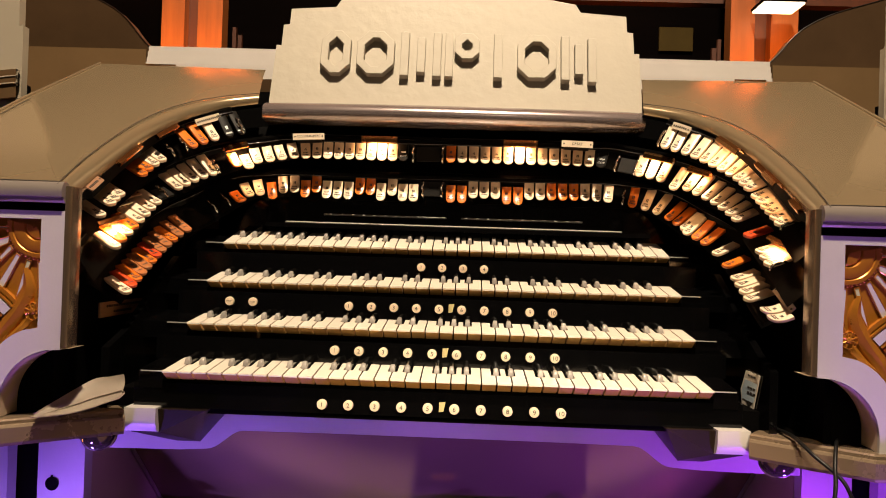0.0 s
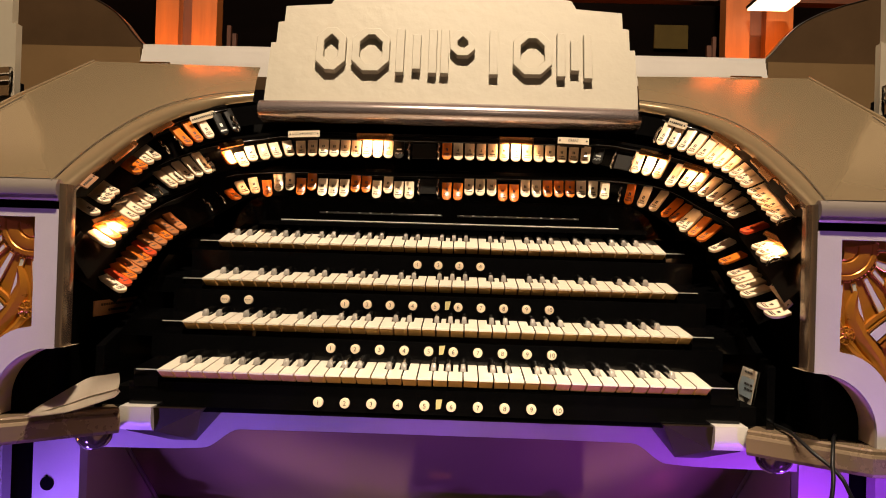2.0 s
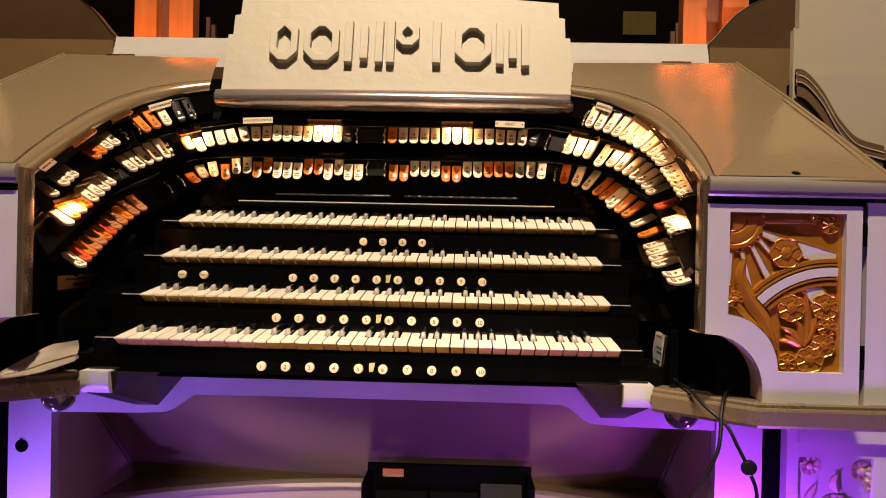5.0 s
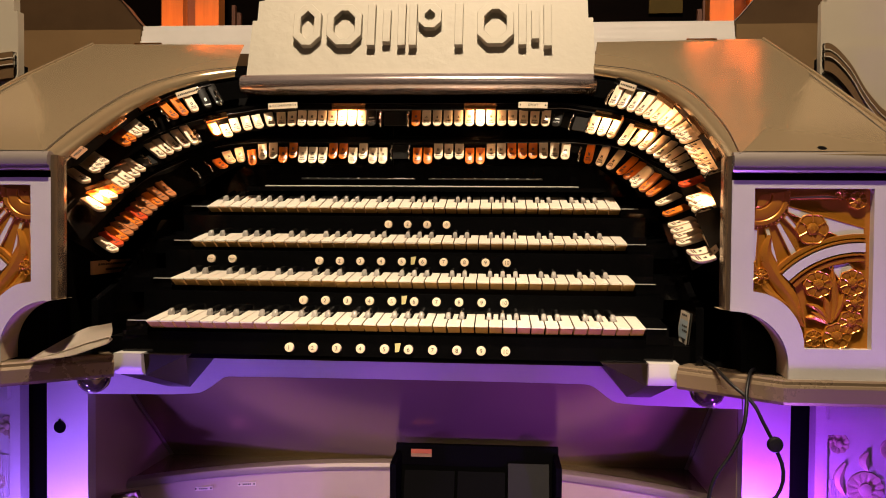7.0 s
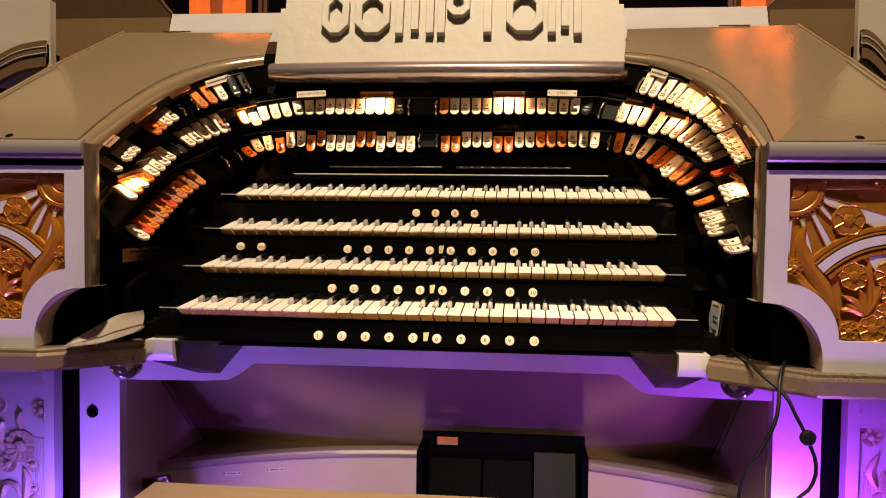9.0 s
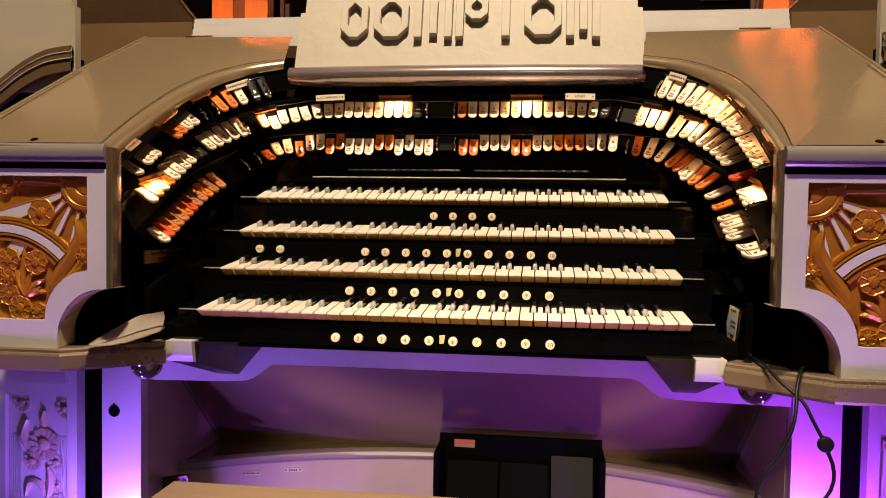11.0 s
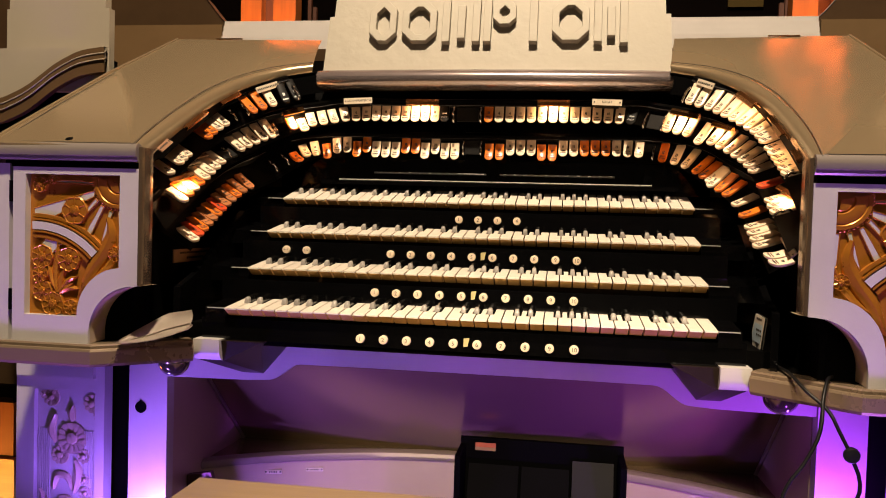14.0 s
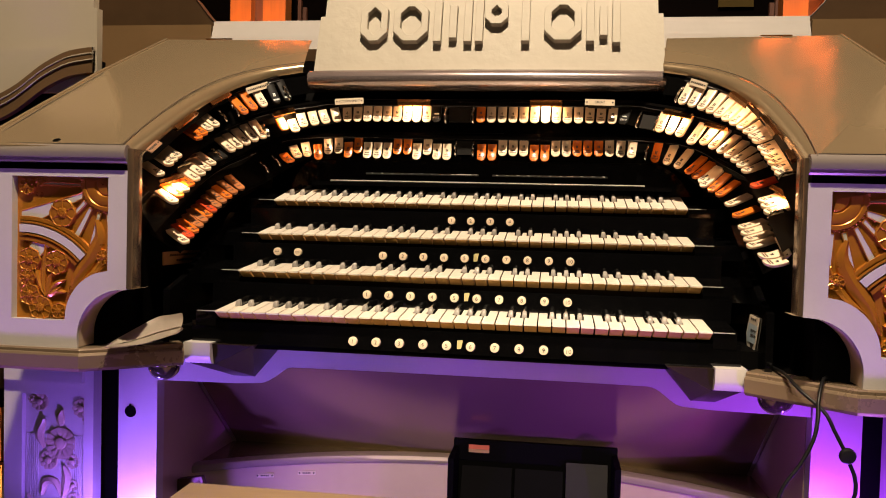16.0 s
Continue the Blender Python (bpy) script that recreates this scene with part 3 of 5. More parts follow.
# ---------------------------------------------------------------- shelf, key bed, brackets
for s in SIDES:
    bm = bmesh.new()
    line = [(0.800, DOOR_Y), (0.604, DOOR_Y), (0.476, -0.010)]
    nrm = [(0, -1), (-0.36, -0.93), (-0.62, -0.78)]
    prof = [(-0.03, 0.7225), (0.005, 0.7225), (0.008, 0.720), (0.008, 0.7155), (0.0105, 0.7145), (0.0125, 0.711), (0.0115, 0.690), (0.008, 0.685), (-0.03, 0.685)]
    loft(bm, [[(s * (x + nx * o), y + ny * o, z) for o, z in prof] for (x, y), (nx, ny) in zip(line, nrm)], closed=True, caps=True)
    part("shelf_moulding", bm, M_SHELF, CONSOLE, smooth=18)
    bm = bmesh.new()
    prism(bm, [(s * x, y) for x, y in ((0.795, -0.10), (0.606, -0.10), (0.478, 0.004), (0.478, 0.30), (0.795, 0.30))], 0.690, 0.7195, lambda u, v, d: (u, v, d))
    part("shelf", bm, M_BLACK_MATT, CONSOLE)
    # rounded silver block between shelf and key bed
    bm = bmesh.new()
    prof = [(0.05, 0.724), (-0.009, 0.724), (-0.009, 0.704), (-0.006, 0.694), (0.000, 0.687), (0.012, 0.684), (0.05, 0.684)]
    loft(bm, [[(s * x, y, z) for y, z in prof] for x in (0.475, 0.426)], closed=True, caps=True)
    part("corner_block", bm, M_SILVER, CONSOLE, smooth=35)
    # tapering bracket under the key bed
    bm = bmesh.new()
    v = [bm.verts.new((s * x, y, z)) for x, y, z in ((0.352, 0.0, 0.7215), (0.4255, 0.0, 0.7215), (0.4255, 0.008, 0.684), (0.4255, 0.2045, 0.6245), (0.352, 0.2045, 0.7115),
                                                    (0.47, 0.0, 0.7215), (0.47, 0.008, 0.684), (0.47, 0.2045, 0.6245), (0.47, 0.2045, 0.7115))]
    for f in ((0, 1, 2), (0, 2, 3), (0, 3, 4), (1, 5, 6, 2), (2, 6, 7, 3), (3, 7, 8, 4), (0, 4, 8, 5, 1), (5, 8, 7, 6)):
        bm.faces.new([v[i] for i in f])
    part("bracket", bm, M_BRACKET, CONSOLE)

bm = bmesh.new()
box(bm, -0.50, 0.50, 0.028, 0.42, 0.712, 0.748)
part("key_bed", bm, M_BLACK_MATT, CONSOLE)

# arched board under the key bed, running into both legs
bm = bmesh.new()
edge = [(0.640, 0.606), (0.46, 0.609), (0.415, 0.612)] + [(0.415 - 0.068 * k / 8, 0.612 + 0.035 * (0.5 - 0.5 * math.cos(math.pi * k / 8))) for k in range(1, 9)] + [(0.2, 0.648)]
low = edge + [(-u, v) for u, v in edge[::-1]]
n = len(low)
front, back = [], []
for u, v in low:
    front.append((bm.verts.new((u, 0.205, v)), bm.verts.new((u, 0.205, 0.712))))
    back.append((bm.verts.new((u, 0.235, v)), bm.verts.new((u, 0.235, 0.712))))
for i in range(n - 1):
    bm.faces.new((front[i][0], front[i + 1][0], front[i + 1][1], front[i][1]))
    bm.faces.new((back[i][0], back[i][1], back[i + 1][1], back[i + 1][0]))
    bm.faces.new((front[i][0], back[i][0], back[i + 1][0], front[i + 1][0]))
    bm.faces.new((front[i][1], front[i + 1][1], back[i + 1][1], back[i][1]))
bm.faces.new((front[0][0], front[0][1], back[0][1], back[0][0]))
bm.faces.new((front[-1][0], back[-1][0], back[-1][1], front[-1][1]))
part("arched_apron", bm, M_SILVER, CONSOLE, smooth=30)

for s in SIDES:
    mx = mirror_x(s)
    bm = bmesh.new()
    a, b = (-0.720, -0.635) if s < 0 else (0.643, 0.730)
    box(bm, a, b, 0.205, 0.235, 0.0, 0.709)
    part("leg_board", bm, M_SILVER, CONSOLE, bevel=0.0015)
    # black sheet that darkens the gap beside the leg as shade would
    bm = bmesh.new()
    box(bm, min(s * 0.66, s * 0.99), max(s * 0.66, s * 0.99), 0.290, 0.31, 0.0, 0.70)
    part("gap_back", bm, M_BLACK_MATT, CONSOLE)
    # paler tan than the knee board: reflected warm light put into the colour
    bm = bmesh.new()
    box(bm, min(s * 0.641, s * 0.655), max(s * 0.641, s * 0.655), 0.236, 0.70, 0.0, 0.709)
    part("knee_side", bm, M_TOE, CONSOLE)
    bm = bmesh.new()
    tube(bm, [Vector((s * 0.6375, y, z)) for y, z in ((0.262, 0.694), (0.445, 0.5265), (0.626, 0.361))], 0.0045, 8)
    part("corner_bead", bm, M_TOE_TRIM, CONSOLE, smooth=50)

# leaning knee board, the flat sill at its foot, bowed toe rail
bm = bmesh.new()
prism(bm, [(0.25, 0.708), (0.628, 0.362), (0.66, 0.362), (0.282, 0.708)], -0.6405, 0.6405, lambda u, v, d: (d, u, v))
part("knee_board", bm, M_BRONZE, CONSOLE)


def bow(x):
    return 0.588 - 0.185 * (abs(x) / 0.62) ** 2.2


xs = [-0.640 + 1.28 * k / 32 for k in range(33)]
bm = bmesh.new()
loft(bm, [[(x, bow(x) + 0.01, 0.373) for x in xs], [(x, 0.640, 0.367) for x in xs]])
part("toe_sill", bm, M_BRONZE, CONSOLE, smooth=30)
bm = bmesh.new()
prof = [(0.02, 0.376), (0.0, 0.377), (-0.009, 0.373), (-0.012, 0.365), (-0.009, 0.357), (0.0, 0.354), (0.02, 0.354)]
loft(bm, [[(x, bow(x) + o, z) for o, z in prof] for x in xs], closed=True, caps=True)
part("toe_moulding", bm, M_TOE_TRIM, CONSOLE, smooth=40)
bm = bmesh.new()
loft(bm, [[(x, bow(x) + 0.002, 0.355) for x in xs], [(x, bow(x) + 0.002, 0.05) for x in xs], [(x, bow(x) + 0.03, 0.05) for x in xs]])
part("toe_board", bm, M_TOE, CONSOLE, smooth=30)

# ---------------------------------------------------------------- keyboards
KEY_W = 0.846 / 36
# front edge y, top z, tilt in degrees
MANUALS = ((0.0, 0.781, 5.0), (0.102, 0.8475, 6.0), (0.196, 0.916, 9.0), (0.285, 0.985, 14.0))
SHARP_AFTER = (0, 1, 3, 4, 5)
KEY_LENGTH = (0.0975, 0.0895, 0.0850, 0.110)


def key_mesh(kind, length):
    """A white key, its front edge at y = 0 and top at z = 0; kinds by the notches for the sharps."""
    left, right = kind
    w, head, nick = KEY_W - 0.0022, 0.050, 0.0066
    x0, x1 = -w / 2, w / 2
    l, r = x0 + (nick if left else 0), x1 - (nick if right else 0)
    poly = [(x0, 0.0), (x1, 0.0), (x1, head), (r, head), (r, length), (l, length), (l, head), (x0, head)]
    clean = [p for i, p in enumerate(poly) if p != poly[i - 1]]
    bm = bmesh.new()
    prism(bm, clean, -0.003, 0.0, lambda u, v, d: (u, v, d))
    prism(bm, [(0.0010, -0.0031), (0.029, -0.0031), (0.029, -0.0175), (0.0200, -0.0175)], x0 + 0.0004, x1 - 0.0004, lambda u, v, d: (d, u, v), 1)
    box(bm, l + 0.0006, r - 0.0006, 0.0294, length, -0.0140, -0.0031, 2)
    edges = [e for e in bm.edges if all(abs(v.co.y) < 1e-6 and v.co.z > -0.0005 for v in e.verts)]
    bmesh.ops.bevel(bm, geom=edges, offset=0.0009, segments=2, affect="EDGES")
    bmesh.ops.recalc_face_normals(bm, faces=bm.faces)
    mesh = bpy.data.meshes.new("white_key")
    bm.to_mesh(mesh)
    bm.free()
    mesh.materials.append(M_IVORY)
    mesh.materials.append(M_IVORY_FRONT)
    mesh.materials.append(M_BLACK_MATT)
    return mesh


def sharp_mesh(end):
    bm = bmesh.new()
    w0 = 0.0044
    rings = []
    for y, h, k in ((0.0470, 0.0, 1.0), (0.0474, 0.0040, 0.98), (0.0482, 0.0076, 0.95), (0.0494, 0.0094, 0.92), (0.0516, 0.0102, 0.90), (0.0560, 0.0105, 0.88), (0.0575, 0.0105, 0.88), (end, 0.0106, 0.86)):
        ring = [(-w0, y, 0.0)]
        for a in range(7):
            t = math.pi * (1 - a / 6)
            ring.append((w0 * k * math.copysign(abs(math.cos(t)) ** 0.55, math.cos(t)), y, h * (0.62 + 0.38 * math.sin(t) ** 0.6)))
        ring.append((w0, y, 0.0))
        rings.append(ring)
    loft(bm, rings)
    bmesh.ops.recalc_face_normals(bm, faces=bm.faces)
    mesh = bpy.data.meshes.new("black_key")
    bm.to_mesh(mesh)
    bm.free()
    mesh.materials.append(M_SHARP_SHEEN)
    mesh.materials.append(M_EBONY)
    # noses get the painted reflection, bodies stay ebony
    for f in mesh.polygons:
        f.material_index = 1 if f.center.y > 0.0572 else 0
    mesh.shade_smooth()
    return mesh


WHITE = {(a, b, n): key_mesh((a, b), n) for a in (False, True) for b in (False, True) for n in KEY_LENGTH}
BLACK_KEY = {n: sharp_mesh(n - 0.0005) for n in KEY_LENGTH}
for row, (ky, kz, tilt) in enumerate(MANUALS):
    manual = link("keyboard", None, CONSOLE, "five-octave organ keyboard with ivory naturals and black sharps")
    manual.location, manual.rotation_euler = (0, ky, kz), (radians(tilt), 0, 0)
    for i in range(36):
        step = i % 7
        left = i > 0 and (step - 1) % 7 in SHARP_AFTER and step != 0 and step != 3
        right = i < 35 and step in SHARP_AFTER
        x = (i - 17.5) * KEY_W
        dip = -random.random() * 0.0006
        link("natural_key", WHITE[(bool(left), bool(right), KEY_LENGTH[row])], manual, m=pose(x, 0, dip))
        if right:
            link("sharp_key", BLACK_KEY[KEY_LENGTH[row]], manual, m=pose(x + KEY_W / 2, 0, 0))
    # key frame ends
    for s in SIDES:
        bm = bmesh.new()
        edge = s * (0.50 if row else 0.462)
        box(bm, min(s * 0.4245, edge), max(s * 0.4245, edge), 0.010, 0.12, -0.030, -0.002)
        part("end_block", bm, M_BLACK, manual, bevel=0.003)
        bm = bmesh.new()
        box(bm, min(s * 0.4245, s * 0.458), max(s * 0.4245, s * 0.458), 0.0070, 0.0098, -0.0036, -0.0024)
        part("end_strip", bm, M_STEEL, manual, "thin polished metal strip")

# ---------------------------------------------------------------- rails with pistons
def text_mesh(body, size):
    curve = bpy.data.curves.new("numeral", "FONT")
    curve.body, curve.size, curve.extrude = body, size, 0.0002
    curve.align_x, curve.align_y = "CENTER", "CENTER"
    ob = bpy.data.objects.new("numeral", curve)
    scene.collection.objects.link(ob)
    bpy.context.view_layer.update()
    mesh = bpy.data.meshes.new_from_object(ob.evaluated_get(bpy.context.evaluated_depsgraph_get()))
    bpy.data.objects.remove(ob)
    return mesh


def piston_mesh(number):
    bm = bmesh.new()
    lathe(bm, [(0.0092, 0.0), (0.0092, 0.003), (0.0084, 0.0034), (0.0084, 0.0022), (0.0078, 0.0022), (0.0078, 0.0085), (0.0072, 0.0098), (0.0050, 0.0102)],
          lambda u, v, d: (u, -d, v), 20)
    for f in bm.faces:
        if max(v.co.y for v in f.verts) > -0.0036 and max(math.hypot(v.co.x, v.co.z) for v in f.verts) > 0.0083:
            f.material_index = 2
    mesh = bpy.data.meshes.new("piston")
    bmesh.ops.recalc_face_normals(bm, faces=bm.faces)
    bm.to_mesh(mesh)
    bm.free()
    for m in (M_TAB, M_INK, M_BLACK):
        mesh.materials.append(m)
    t = text_mesh(number, 0.0100 if len(number) < 3 else 0.0055)
    t.transform(pose(0, -0.0105, 0, 90))
    both = bmesh.new()
    both.from_mesh(mesh)
    mark = len(both.faces)
    both.from_mesh(t)
    both.faces.ensure_lookup_table()
    for f in both.faces[mark:]:
        f.material_index = 1
    both.to_mesh(mesh)
    both.free()
    mesh.shade_smooth()
    mesh.set_sharp_from_angle(angle=radians(35))
    return mesh


PISTON = {str(k): piston_mesh(str(k)) for k in range(1, 11)}
PISTON[""] = piston_mesh("===")
# rail: face y, low z, high z, piston height, first piston x, count
RAILS = ((0.014, 0.722, 0.760, 0.7370, -0.174, 10), (0.098, 0.786, 0.8243, 0.8104, -0.1708, 10),
         (0.192, 0.852, 0.8962, 0.8779, -0.1636, 10), (0.281, 0.925, 0.9663, 0.9495, -0.0428, 4))
for row, (ry, z0, z1, pz, px, count) in enumerate(RAILS):
    rail = link("piston_rail", None, CONSOLE, "black lacquered rail with numbered ivory pistons")
    bm = bmesh.new()
    box(bm, -0.47, 0.47, ry, ry + 0.016, z0, z1)
    part("rail_board", bm, M_BLACK, rail, bevel=0.002)
    step = (0.0408, 0.0402, 0.0399, 0.0393)[row]
    for k in range(count):
        link("piston", PISTON[str(k + 1)], rail, m=pose(px + step * k, ry, pz, 0, 0, 0))
    if row == 2:
        for x in (-0.3761, -0.3344):
            link("piston", PISTON[""], rail, m=pose(x, ry, pz + 0.002))
    if row < 3:
        bm = bmesh.new()
        prism(bm, [(-0.004, -0.009), (0.003, -0.008), (0.006, 0.007), (-0.004, 0.006)], 0.0, 0.0006, lambda u, v, d: (u + px + 4.52 * step, ry - 0.0008 - d - 0.3 * abs(v) * d, v + pz + 0.003))
        part("paper_tag", bm, M_NOTE, rail, "scrap of yellowed paper stuck on")

# back board over the top keyboard with two polished ledges
bm = bmesh.new()
box(bm, -0.47, 0.47, 0.405, 0.425, 0.98, 1.10)
part("back_board", bm, M_BLACK, CONSOLE)
for y, z, x0, x1 in ((0.392, 1.0490, -0.250, -0.002), (0.392, 1.0490, 0.028, 0.272), (0.357, 1.0305, -0.32, 0.345), (0.372, 1.0325, -0.28, 0.33)):
    bm = bmesh.new()
    loft(bm, [[(x, y + 0.005 * math.cos(a), z + 0.0018 * math.sin(a)) for a in (2 * math.pi * k / 10 for k in range(10))] for x in (x0, x1)], closed=True, caps=True)
    part("ledge_rail", bm, M_STEEL if z != 1.0325 else M_BLACK, CONSOLE, smooth=50)
bm = bmesh.new()
box(bm, -0.36, 0.40, 0.352, 0.406, 1.020, 1.0285)
part("music_ledge", bm, M_BLACK, CONSOLE, bevel=0.002)

# black cheeks each side of the keys, and the dark side walls behind them
for s in SIDES:
    bm = bmesh.new()
    prism(bm, [(-0.012, 0.720), (0.42, 0.720), (0.42, 0.99), (0.27, 0.955), (0.05, 0.835), (-0.012, 0.815)], s * 0.500, s * 0.512, lambda u, v, d: (d, u, v))
    part("key_cheek", bm, M_BLACK, CONSOLE)
    bm = bmesh.new()
    box(bm, min(s * 0.556, s * 0.566), max(s * 0.556, s * 0.566), -0.065, 0.43, 0.722, 1.03)
    part("side_wall", bm, M_BLACK_MATT, CONSOLE)

# ---------------------------------------------------------------- stop tabs on the curved jambs
# plan of each row of tab tips, one half: x, y, z
TOP = [(0.385, 0.262, 1.186), (0.43, 0.230, 1.166), (0.465, 0.188, 1.140), (0.492, 0.143, 1.112), (0.504, 0.085, 1.075), (0.512, 0.02, 1.035), (0.512, -0.04, 0.999)]
MIDDLE = [(0.0, 0.345, 1.1535), (0.15, 0.345, 1.1535), (0.275, 0.341, 1.152), (0.33, 0.322, 1.142), (0.385, 0.297, 1.128), (0.43, 0.262, 1.109),
          (0.465, 0.218, 1.084), (0.487, 0.165, 1.055), (0.494, 0.10, 1.018), (0.498, 0.0, 0.962), (0.498, -0.05, 0.934)]
BOTTOM = [(0.0, 0.371, 1.087), (0.15, 0.371, 1.087), (0.29, 0.371, 1.088), (0.37, 0.357, 1.077), (0.41, 0.328, 1.061), (0.445, 0.27, 1.029), (0.474, 0.222, 1.004),
          (0.487, 0.165, 0.973), (0.491, 0.10, 0.938), (0.493, 0.03, 0.901)]
ROWS = {"top": smooth_path(TOP, 900), "middle": smooth_path(MIDDLE, 1400), "bottom": smooth_path(BOTTOM, 1400)}
TAB_W = 0.0186


def tab_axes(t, s):
    """From the way t along a row: the way from a tab's tip to its root, the way across it, and its lean; the left flank leans less."""
    turn = math.degrees(math.atan2(-t.y, t.x)) if t.x > -0.2 else 90
    turn = min(max(turn, 0), 90)
    lean = radians(turn * 0.80 if s > 0 else 62 * math.sin(radians(turn)) ** 1.2)
    root = Vector((math.sin(lean), 0.10 * math.cos(lean) + 0.36 * math.sin(lean), math.cos(lean))).normalized()
    return root, (t - root * t.dot(root)).normalized(), lean


def row_frame(row, y=None, x=None, s=1):
    """Tip place, direction from tip to root, and the way along the row, found by plan y on the flank or plan x in the middle."""
    path = ROWS[row]
    if y is not None:
        i = min(range(len(path)), key=lambda k: abs(path[k].y - y) + (0 if path[k].x > 0.355 else 9))
    else:
        i = min(range(len(path)), key=lambda k: abs(path[k].x - x))
    i = min(max(i, 1), len(path) - 2)
    t = (path[i + 1] - path[i - 1]).normalized()
    root, along, lean = tab_axes(t, s)
    return path[i].copy(), root, along


def tab_mesh(mat, lettered, length, words=""):
    """A rounded tongue: tip at the origin, root up the y axis, face towards z, slightly dished."""
    bm = bmesh.new()
    r = TAB_W / 2 * (0.93 if length > 0.05 else 1.0)

    def top(v):
        return 0.0050 + (0.0020 if length > 0.05 else 0.0105) * max(0, 1 - v / 0.030) ** 2

    rings = []
    for k in range(15):
        v = (0.0004, 0.0012, 0.0024, 0.004, 0.006, 0.0085, r + 0.001, 0.014, 0.018, 0.022, 0.026, 0.031, 0.036, 0.5 * (length + 0.036), length)[k]
        w = r if v >= r else math.sqrt(max(r * r - (r - v) ** 2, 1e-8))
        h = top(v)
        b = min(0.0013, w * 0.5)
        rings.append([(-w, v, h - 0.0050), (-w, v, h - 0.0013), (-w + b * 0.35, v, h - 0.0004), (-w + b, v, h), (0, v, h - 0.0002),
                      (w - b, v, h), (w - b * 0.35, v, h - 0.0004), (w, v, h - 0.0013), (w, v, h - 0.0050)])
    loft(bm, rings, closed=True, caps=True)
    bmesh.ops.recalc_face_normals(bm, faces=bm.faces)
    # engraved marks that cannot be read
    for v, wide, tall in lettered:
        n = max(1, round(wide / 0.0022))
        for j in range(n):
            u0 = -wide / 2 + j * wide / n
            z = top(v) + 0.0001
            prism(bm, [(u0 + 0.0003, v - tall / 2), (u0 + wide / n - 0.0005, v - tall / 2), (u0 + wide / n - 0.0005, v + tall / 2), (u0 + 0.0003, v + tall / 2)],
                  z - 0.0012, z + 0.0001, lambda u, y, d: (u, y, d), 1)
    if words:
        v = 0.0205 if len(words) == 1 else 0.0105
        t = text_mesh(words, 0.0095 if len(words) == 1 else 0.0062)
        t.transform(pose(0, v, top(v) + 0.0003))
        mark = len(bm.faces)
        bm.from_mesh(t)
        bm.faces.ensure_lookup_table()
        for f in bm.faces[mark:]:
            f.material_index = 1
    mesh = bpy.data.meshes.new("stop_tab")
    bm.to_mesh(mesh)
    bm.free()
    mesh.materials.append(mat)
    mesh.materials.append(M_PALE_INK if mat is M_BLACK_TAB else M_INK)
    mesh.shade_smooth()
    mesh.set_sharp_from_angle(angle=radians(35))
    return mesh


NAME, NAME_2, FIGURE = (0.0082, 0.0128, 0.0034), (0.0130, 0.0096, 0.0032), (0.0212, 0.0052, 0.0074)
TAB_KINDS = {"W": (M_TAB, (NAME, NAME_2, FIGURE)), "w": (M_TAB, (NAME, (0.0126, 0.0125, 0.0030), FIGURE)), "O": (M_TAB_ORANGE, (NAME, NAME_2, FIGURE)),
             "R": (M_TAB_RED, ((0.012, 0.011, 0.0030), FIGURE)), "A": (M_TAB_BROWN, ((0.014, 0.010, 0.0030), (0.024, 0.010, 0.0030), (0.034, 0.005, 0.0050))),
             "B": (M_BLACK_TAB, (NAME, FIGURE))}
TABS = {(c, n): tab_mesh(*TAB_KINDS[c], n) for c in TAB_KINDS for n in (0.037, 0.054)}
for figure in "248":
    TABS[(figure, 0.037)] = tab_mesh(M_TAB, (NAME, NAME_2), 0.037, figure)
    TABS[(figure, 0.054)] = tab_mesh(M_TAB, (NAME, NAME_2), 0.054, figure)
TABS[("C", 0.037)] = tab_mesh(M_BLACK_TAB, ((0.0195, 0.010, 0.0030),), 0.037, "OCT")
TAB_LABEL = {"2": "cream stop tab with a figure two", "4": "cream stop tab with a figure four", "8": "cream stop tab with a figure eight", "C": "black stop tab lettered in pale ink",
             "W": "cream stop tab with engraved marks", "w": "cream stop tab with two engraved lines", "O": "orange stop tab", "R": "red stop tab",
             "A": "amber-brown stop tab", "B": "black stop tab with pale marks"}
RAIL = {name: link("stop_rail", None, CONSOLE, label) for name, label in
        (("top", "uppermost curved black rail of stop tabs on both flanks"), ("middle", "middle curved black rail of stop tabs"),
         ("bottom", "lowest curved black rail of stop tabs"))}


SHIFT = {("bottom", -1): (0.002, 0.0, -0.010), ("bottom", 1): (-0.010, 0.0, 0.0)}


def set_tab(row, s, letter, down, y=None, x=None):
    tip, root, along = row_frame(row, y, abs(x) if x is not None else None, s)
    tip, root, along = [Vector((s * p.x, p.y, p.z)) for p in (tip, root, along)]
    along = along if s > 0 else -along
    face = along.cross(root)
    if face.y > 0:
        face = -face
    side = root.cross(face)
    if x is not None:
        tip.x = x
    tip = tip - root * (0.011 if down else 0.0) + Vector(SHIFT.get((row, s) if x is None and y < 0.26 else 0, (0, 0, 0)))
    m = Matrix((side, root, face)).transposed().to_4x4()
    m.translation = tip + face * (0.004 if down else 0)
    swing = pose(0, 0, 0, -random.uniform(0, 1.5), 0, random.uniform(-0.8, 0.8))
    link("stop_tab", TABS[(letter, 0.037 if x is not None else 0.054)], RAIL[row], TAB_LABEL[letter], m @ swing)


def centre_run(row, x0, step, letters, downs=""):
    for k, c in enumerate(letters):
        x = x0 + step * k
        set_tab(row, -1 if x < 0 else 1, c, k < len(downs) and downs[k] == "v", x=x)


